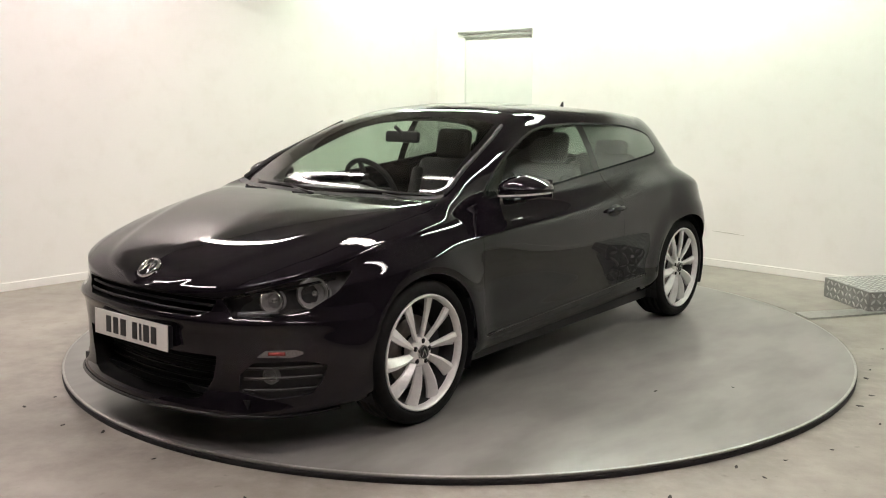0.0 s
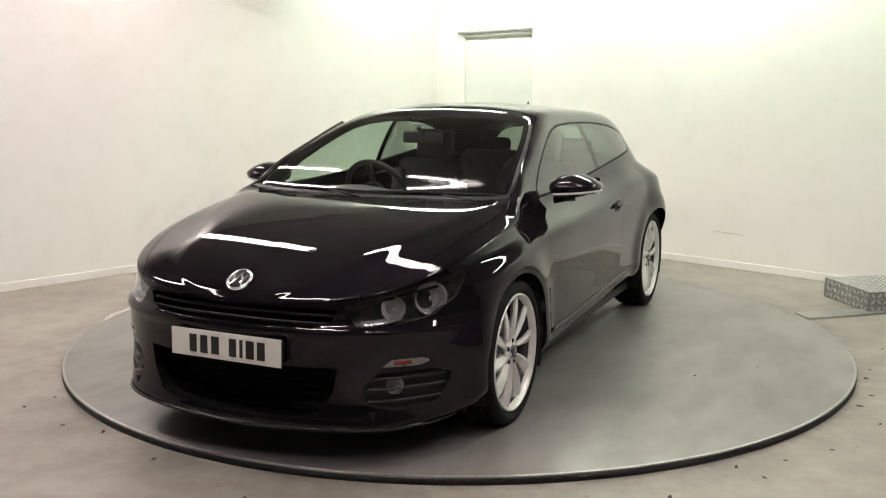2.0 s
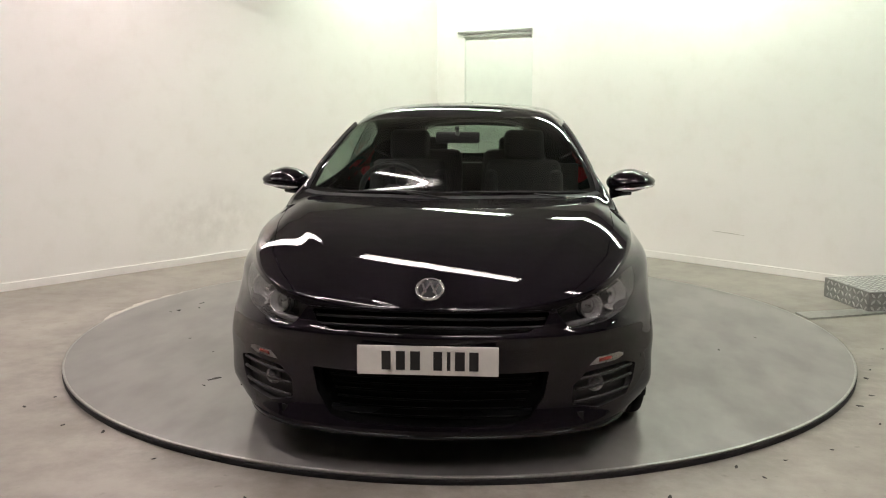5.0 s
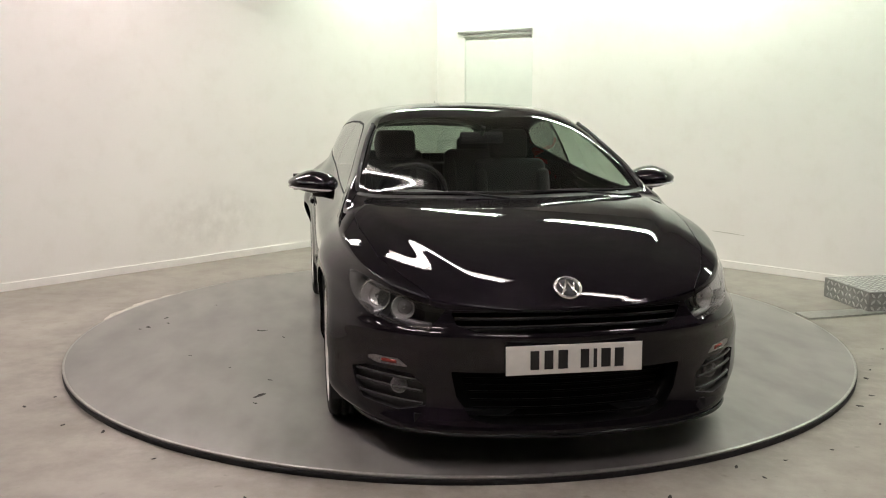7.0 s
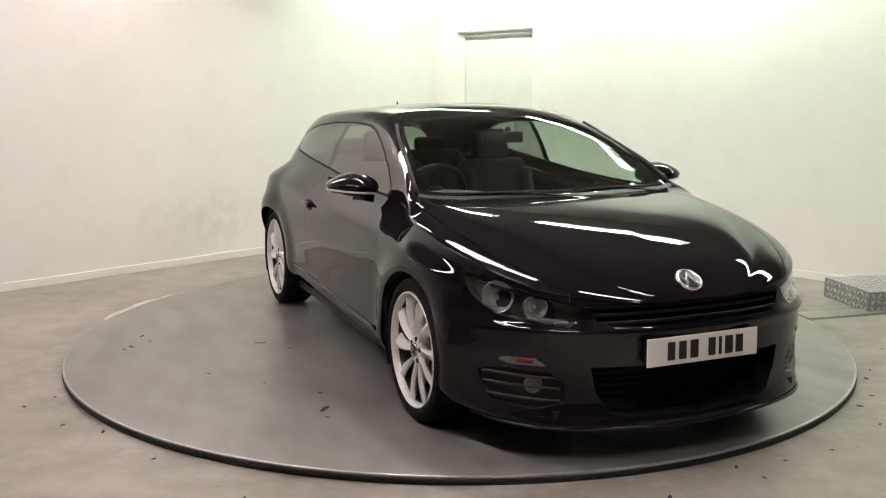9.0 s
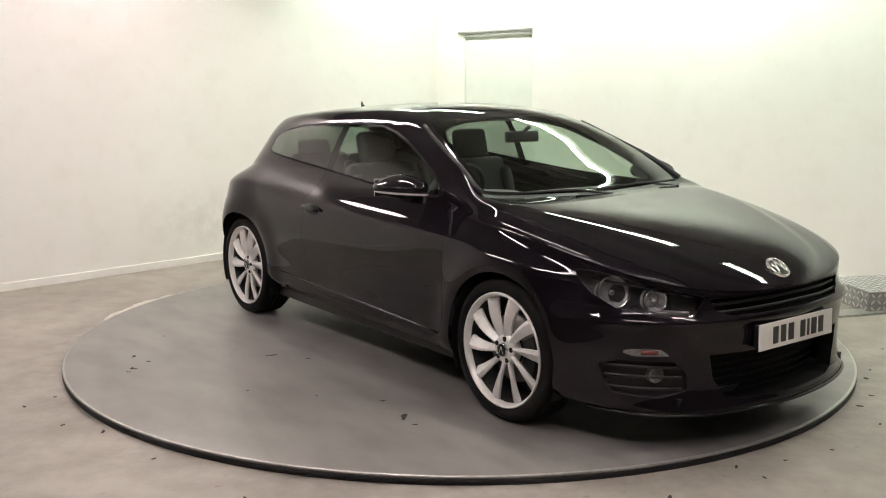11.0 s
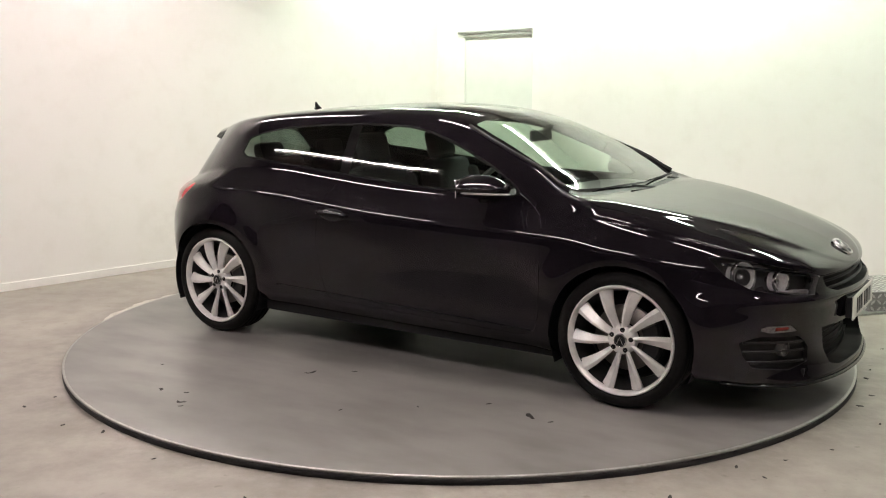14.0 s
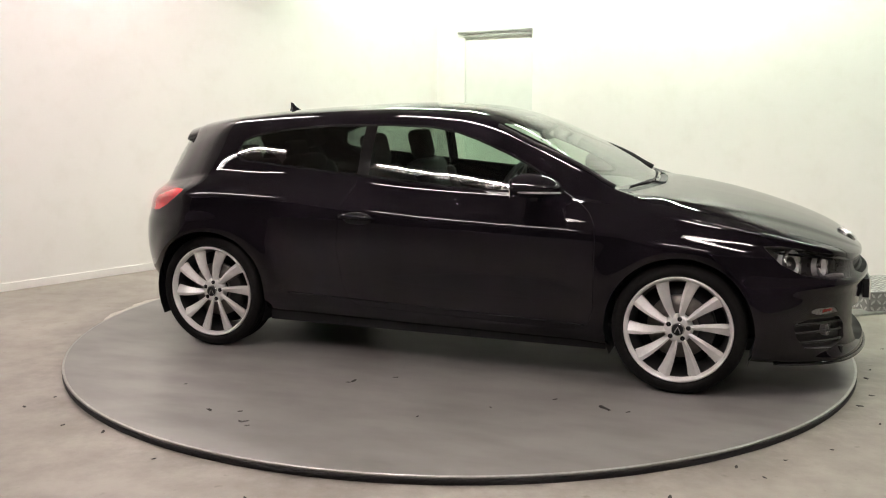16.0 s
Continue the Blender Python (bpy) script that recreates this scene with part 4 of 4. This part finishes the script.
def build_sides(car):
    for s in (1, -1):
        bm = ball((0.150, 0.124, 0.064), pose(0.572, 0.903 * s, 0.972, 0, 0, -14 * s), 36, 24)
        for v in bm.verts:
            v.co.x = max(v.co.x, 0.495)
            if v.co.z < 0.945:
                v.co.z = 0.945 + (v.co.z - 0.945) * 0.75
            # the housing tapers to a blunt point at its outer end
            u = (abs(v.co.y) - 0.903) / 0.122
            v.co.z = 0.962 + (v.co.z - 0.962) * (1 - 0.42 * max(0.0, u) ** 1.3) + 0.006 * u
        mir = part("wing_mirror", bm, PAINT, car)
        part("mirror_glass", box((0.004, 0.16, 0.085), pose(0.492, 0.922 * s, 0.970, 0, 0, -2 * s), 0.0015), MIRROR, mir)
        pts = [(0.572 + 0.144 * math.cos(a + 0.05), s * (0.903 + 0.122 * math.sin(a - 0.1)), 0.946 + 0.010 * math.sin(a)) for a in np.linspace(-0.7, 1.75, 16)]
        part("mirror_strip", tube(pts, [0.0025] + [0.0055] * 14 + [0.002], 6), SILVER_LENS, mir, "pale indicator strip")
        part("mirror_arm", tube([(0.60, 0.80 * s, 0.912), (0.59, 0.85 * s, 0.918), (0.58, 0.90 * s, 0.926)], [0.028, 0.022, 0.026], 12), GLOSS_TRIM, mir)
        pts = [on_flank(a, z) + flank_out(a, z) * 0.016 for a, z in ((2.93, 0.772), (2.97, 0.776), (3.03, 0.779), (3.09, 0.781), (3.125, 0.780))]
        pts = [Vector((p.x, s * p.y, p.z)) for p in pts]
        handle = part("door_handle", tube(pts, [0.009, 0.015, 0.017, 0.015, 0.009], 10), PAINT, car)
        p = on_flank(3.02, 0.772)
        part("handle_cup", ball((0.085, 0.008, 0.034), Matrix.Translation((p.x, s * (p.y + 0.001), p.z))), TRIM, handle)
        pts = flank_bar(1.80, 3.45, 0.302, 0.345, 0.004, 0.001, 20)
        part("sill_strip", tube([Vector((p.x, s * p.y, p.z)) for p in pts], 0.0055, 6), GLOSS_TRIM, car)
    fin = bmesh.new()
    rows = []
    for x, z0, w in ((-1.145, 1.314, 0.008), (-1.175, 1.325, 0.012), (-1.20, 1.344, 0.010), (-1.215, 1.362, 0.005), (-1.228, 1.365, 0.004)):
        rows.append([fin.verts.new(q) for q in ((x, 0.018, 1.303), (x, w, (z0 + 1.303) / 2), (x, w * 0.4, z0), (x, -w * 0.4, z0), (x, -w, (z0 + 1.303) / 2), (x, -0.018, 1.303))])
    for a, b in zip(rows, rows[1:]):
        for k in range(5):
            fin.faces.new((a[k], a[k + 1], b[k + 1], b[k]))
    fin.faces.new(rows[0]), fin.faces.new(rows[-1][::-1])
    bmesh.ops.recalc_face_normals(fin, faces=fin.faces)
    part("roof_antenna", fin, GLOSS_TRIM, car, "black roof antenna fin")
    sp = bmesh.new()
    prof = [(-1.52, 1.272), (-1.68, 1.248), (-1.82, 1.212), (-1.83, 1.203), (-1.81, 1.192), (-1.58, 1.225)]
    rows = []
    for k in range(21):
        u = -1 + k / 10
        rows.append([sp.verts.new((x + 0.10 * u * u, 0.40 * u, z - 0.030 * u * u - 0.03 * u ** 6)) for x, z in prof])
    for a, b in zip(rows, rows[1:]):
        for k in range(6):
            sp.faces.new((a[k], a[(k + 1) % 6], b[(k + 1) % 6], b[k]))
    sp.faces.new(rows[0]), sp.faces.new(rows[-1][::-1])
    bmesh.ops.recalc_face_normals(sp, faces=sp.faces)
    part("roof_spoiler", sp, PAINT, car)
    for pivot, elbow, start, end in (((1.035, 0.63, 0.925), (1.035, 0.40, 0.950), (0.965, 0.66, 0.955), (1.055, 0.02, 0.958)), ((1.105, 0.0, 0.930), (1.062, -0.20, 0.955), (1.062, 0.06, 0.955), (0.995, -0.54, 0.955))):
        w = part("wiper", tube([pivot, elbow], [0.008, 0.005], 8), TRIM, car)
        a, b = Vector(start), Vector(end)
        part("wiper_blade", tube([a, a.lerp(b, 0.5) + Vector((0.010, 0, 0.002)), b], [0.003, 0.006, 0.003], 6), RUBBER, w)


# ---- things beside the table ----
def build_step_box():
    ob = empty("chequer_plate_step")
    tagged(ob, "low step box of silver aluminium chequer plate on the floor", "step box")
    ob.matrix_basis = pose(2.757, 0.60, FLOOR, 0, 0, 10)
    lx, ly, h = 0.62, 0.54, 0.142
    part("shell", slab(0, lx, 0, ly, 0, h, 0.004), CHEQUER_BASE, ob, smooth=False)

    def lozenge(length, width, rise):
        bm = bmesh.new()
        ring = [bm.verts.new((x * length / 2, y * width / 2, 0)) for x, y in ((1, 0), (0.35, 1), (-0.35, 1), (-1, 0), (-0.35, -1), (0.35, -1))]
        top = [bm.verts.new((v.co.x * 0.7, v.co.y * 0.5, rise)) for v in ring]
        for k in range(6):
            bm.faces.new((ring[k], ring[(k + 1) % 6], top[(k + 1) % 6], top[k]))
        bm.faces.new(top)
        return finish(bm, CHEQUER, "lozenge", False)
    me = lozenge(0.046, 0.014, 0.0035)

    def stud(m):
        o = new("stud", me)
        o.parent, o.matrix_basis = ob, m
    step = 0.0455
    for i in range(13):
        for j in range(11):
            a = 45 if (i + j) % 2 else -45
            stud(pose(0.030 + i * step, 0.033 + j * step, h, 0, 0, a))
    for j in range(11):
        for k in range(3):
            a = 45 if (j + k) % 2 else -45
            stud(pose(0, 0.033 + j * step, 0.026 + k * 0.045, 0, -90, 0) @ pose(0, 0, 0, 0, 0, a))
    for i in range(13):
        for k in range(3):
            a = 45 if (i + k) % 2 else -45
            stud(pose(0.030 + i * step, 0, 0.026 + k * 0.045, 90, 0, 0) @ pose(0, 0, 0, 0, 0, a))


def build_floor_strip():
    bm = prism([(2.262, 0.575), (2.285, 0.40), (2.875, 0.575), (2.98, 0.74)], 0.012, Matrix.Translation((0, 0, FLOOR)))
    strip = part("cable_cover_strip", bm, ALU, smooth=False)
    tagged(strip, "flat grey metal cable cover strip lying on the floor", "cable cover")


def chip(rng, size):
    """A flat, ragged scrap."""
    n = 9
    ring = [(size * (0.5 + 0.5 * rng.random()) * math.cos(2 * math.pi * k / n), 0.45 * size * (0.5 + 0.5 * rng.random()) * math.sin(2 * math.pi * k / n)) for k in range(n)]
    bm = prism(ring, 0.0015)
    for v in bm.verts:
        v.co.z += 0.0015 * (v.co.x / size) ** 2
    return bm


def build_debris(table):
    rng = random.Random(4)
    for x, y, s in ((-2.033, -1.377, 0.020), (2.115, -0.87, 0.024), (0.776, -2.34, 0.026), (-0.771, -2.36, 0.016), (2.20, -0.72, 0.014), (1.55, -1.86, 0.014), (-1.75, -1.62, 0.018), (1.18, -2.15, 0.014), (2.45, -0.30, 0.012), (-1.951, -1.232, 0.016), (-1.54, -1.70, 0.022), (1.897, -1.306, 0.024), (1.884, -1.551, 0.014), (1.102, -2.048, 0.018), (1.319, -1.976, 0.013), (2.02, -1.15, 0.018), (-1.22, -2.0, 0.014)):
        ob = part("debris", chip(rng, s), DIRT, smooth=False, m=pose(x, y, FLOOR, 0, 0, rng.uniform(0, 180)))
        tagged(ob, "small dark scrap of dirt lying on the floor", "debris", "scraps on the floor")
    for px, py, s in SCUFFS:
        part("scuff", chip(rng, s), DIRT, table, "dark scuff on the deck", smooth=False, m=pose(px, py, -0.0012, 0, 0, rng.uniform(0, 180)))


def build_marks():
    """Worn paint beside the table's rim and a scratch on the wall."""
    rng = random.Random(9)
    bm = bmesh.new()
    inner, outer = [], []
    for k in range(25):
        a = radians(141 + 34 * k / 24)
        w = 0.13 * math.sin(math.pi * k / 24) ** 0.6 * rng.uniform(0.7, 1.1) + 0.004
        inner.append(bm.verts.new((2.262 * math.cos(a), 2.262 * math.sin(a), 0)))
        outer.append(bm.verts.new(((2.262 + w) * math.cos(a), (2.262 + w) * math.sin(a), 0)))
    for k in range(24):
        bm.faces.new((inner[k], inner[k + 1], outer[k + 1], outer[k]))
    tagged(part("worn_paint_patch", bm, SMUDGE, smooth=False, m=pose(0, 0, FLOOR + 0.001)), "pale worn crescent of paint on the floor beside the turntable", "floor wear", kind="stuff")
    m = RIGHT_POSE
    scratch = part("wall_scratch", tube([m @ Vector((3.27, 0.001, 0.300)), m @ Vector((3.42, 0.001, 0.296)), m @ Vector((3.56, 0.001, 0.288))], [0.0015, 0.004, 0.0015], 6), SMUDGE, smooth=False)
    tagged(scratch, "thin grey scratch in the white wall paint", "wall scratch", kind="stuff")


# on the deck, in its own space: x, y, size
SCUFFS = [(1.11, -1.152, 0.045), (1.225, -1.17, 0.018), (-0.34, -1.87, 0.026), (-0.43, -1.76, 0.02), (-0.30, -1.91, 0.015), (-0.14, -1.17, 0.03), (-0.155, -1.20, 0.018), (0.35, -1.55, 0.014), (0.62, -1.32, 0.012), (-0.9, -1.5, 0.014), (0.032, -1.046, 0.02), (-0.571, -1.789, 0.028), (-0.356, -1.873, 0.024), (0.871, -1.11, 0.02), (0.075, 1.763, 0.014), (0.366, 1.494, 0.018)]
build_front(car)
build_sides(car)
build_step_box()
build_floor_strip()
build_debris(table)
build_marks()


def motions():
    """The table and the car on it turn together."""
    times = [0.5 * k for k in range(33)]
    spin, ride = [], []
    for t in times:
        a = turned(t)
        c, s = math.cos(a), math.sin(a)
        spin.append((t, pose(0, 0, 0, 0, 0, math.degrees(a))))
        ride.append((t, pose(CAR_AT[0] * c - CAR_AT[1] * s, CAR_AT[0] * s + CAR_AT[1] * c, 0, 0, 0, math.degrees(a))))
    walk(table, spin)
    walk(car, ride)


motions()
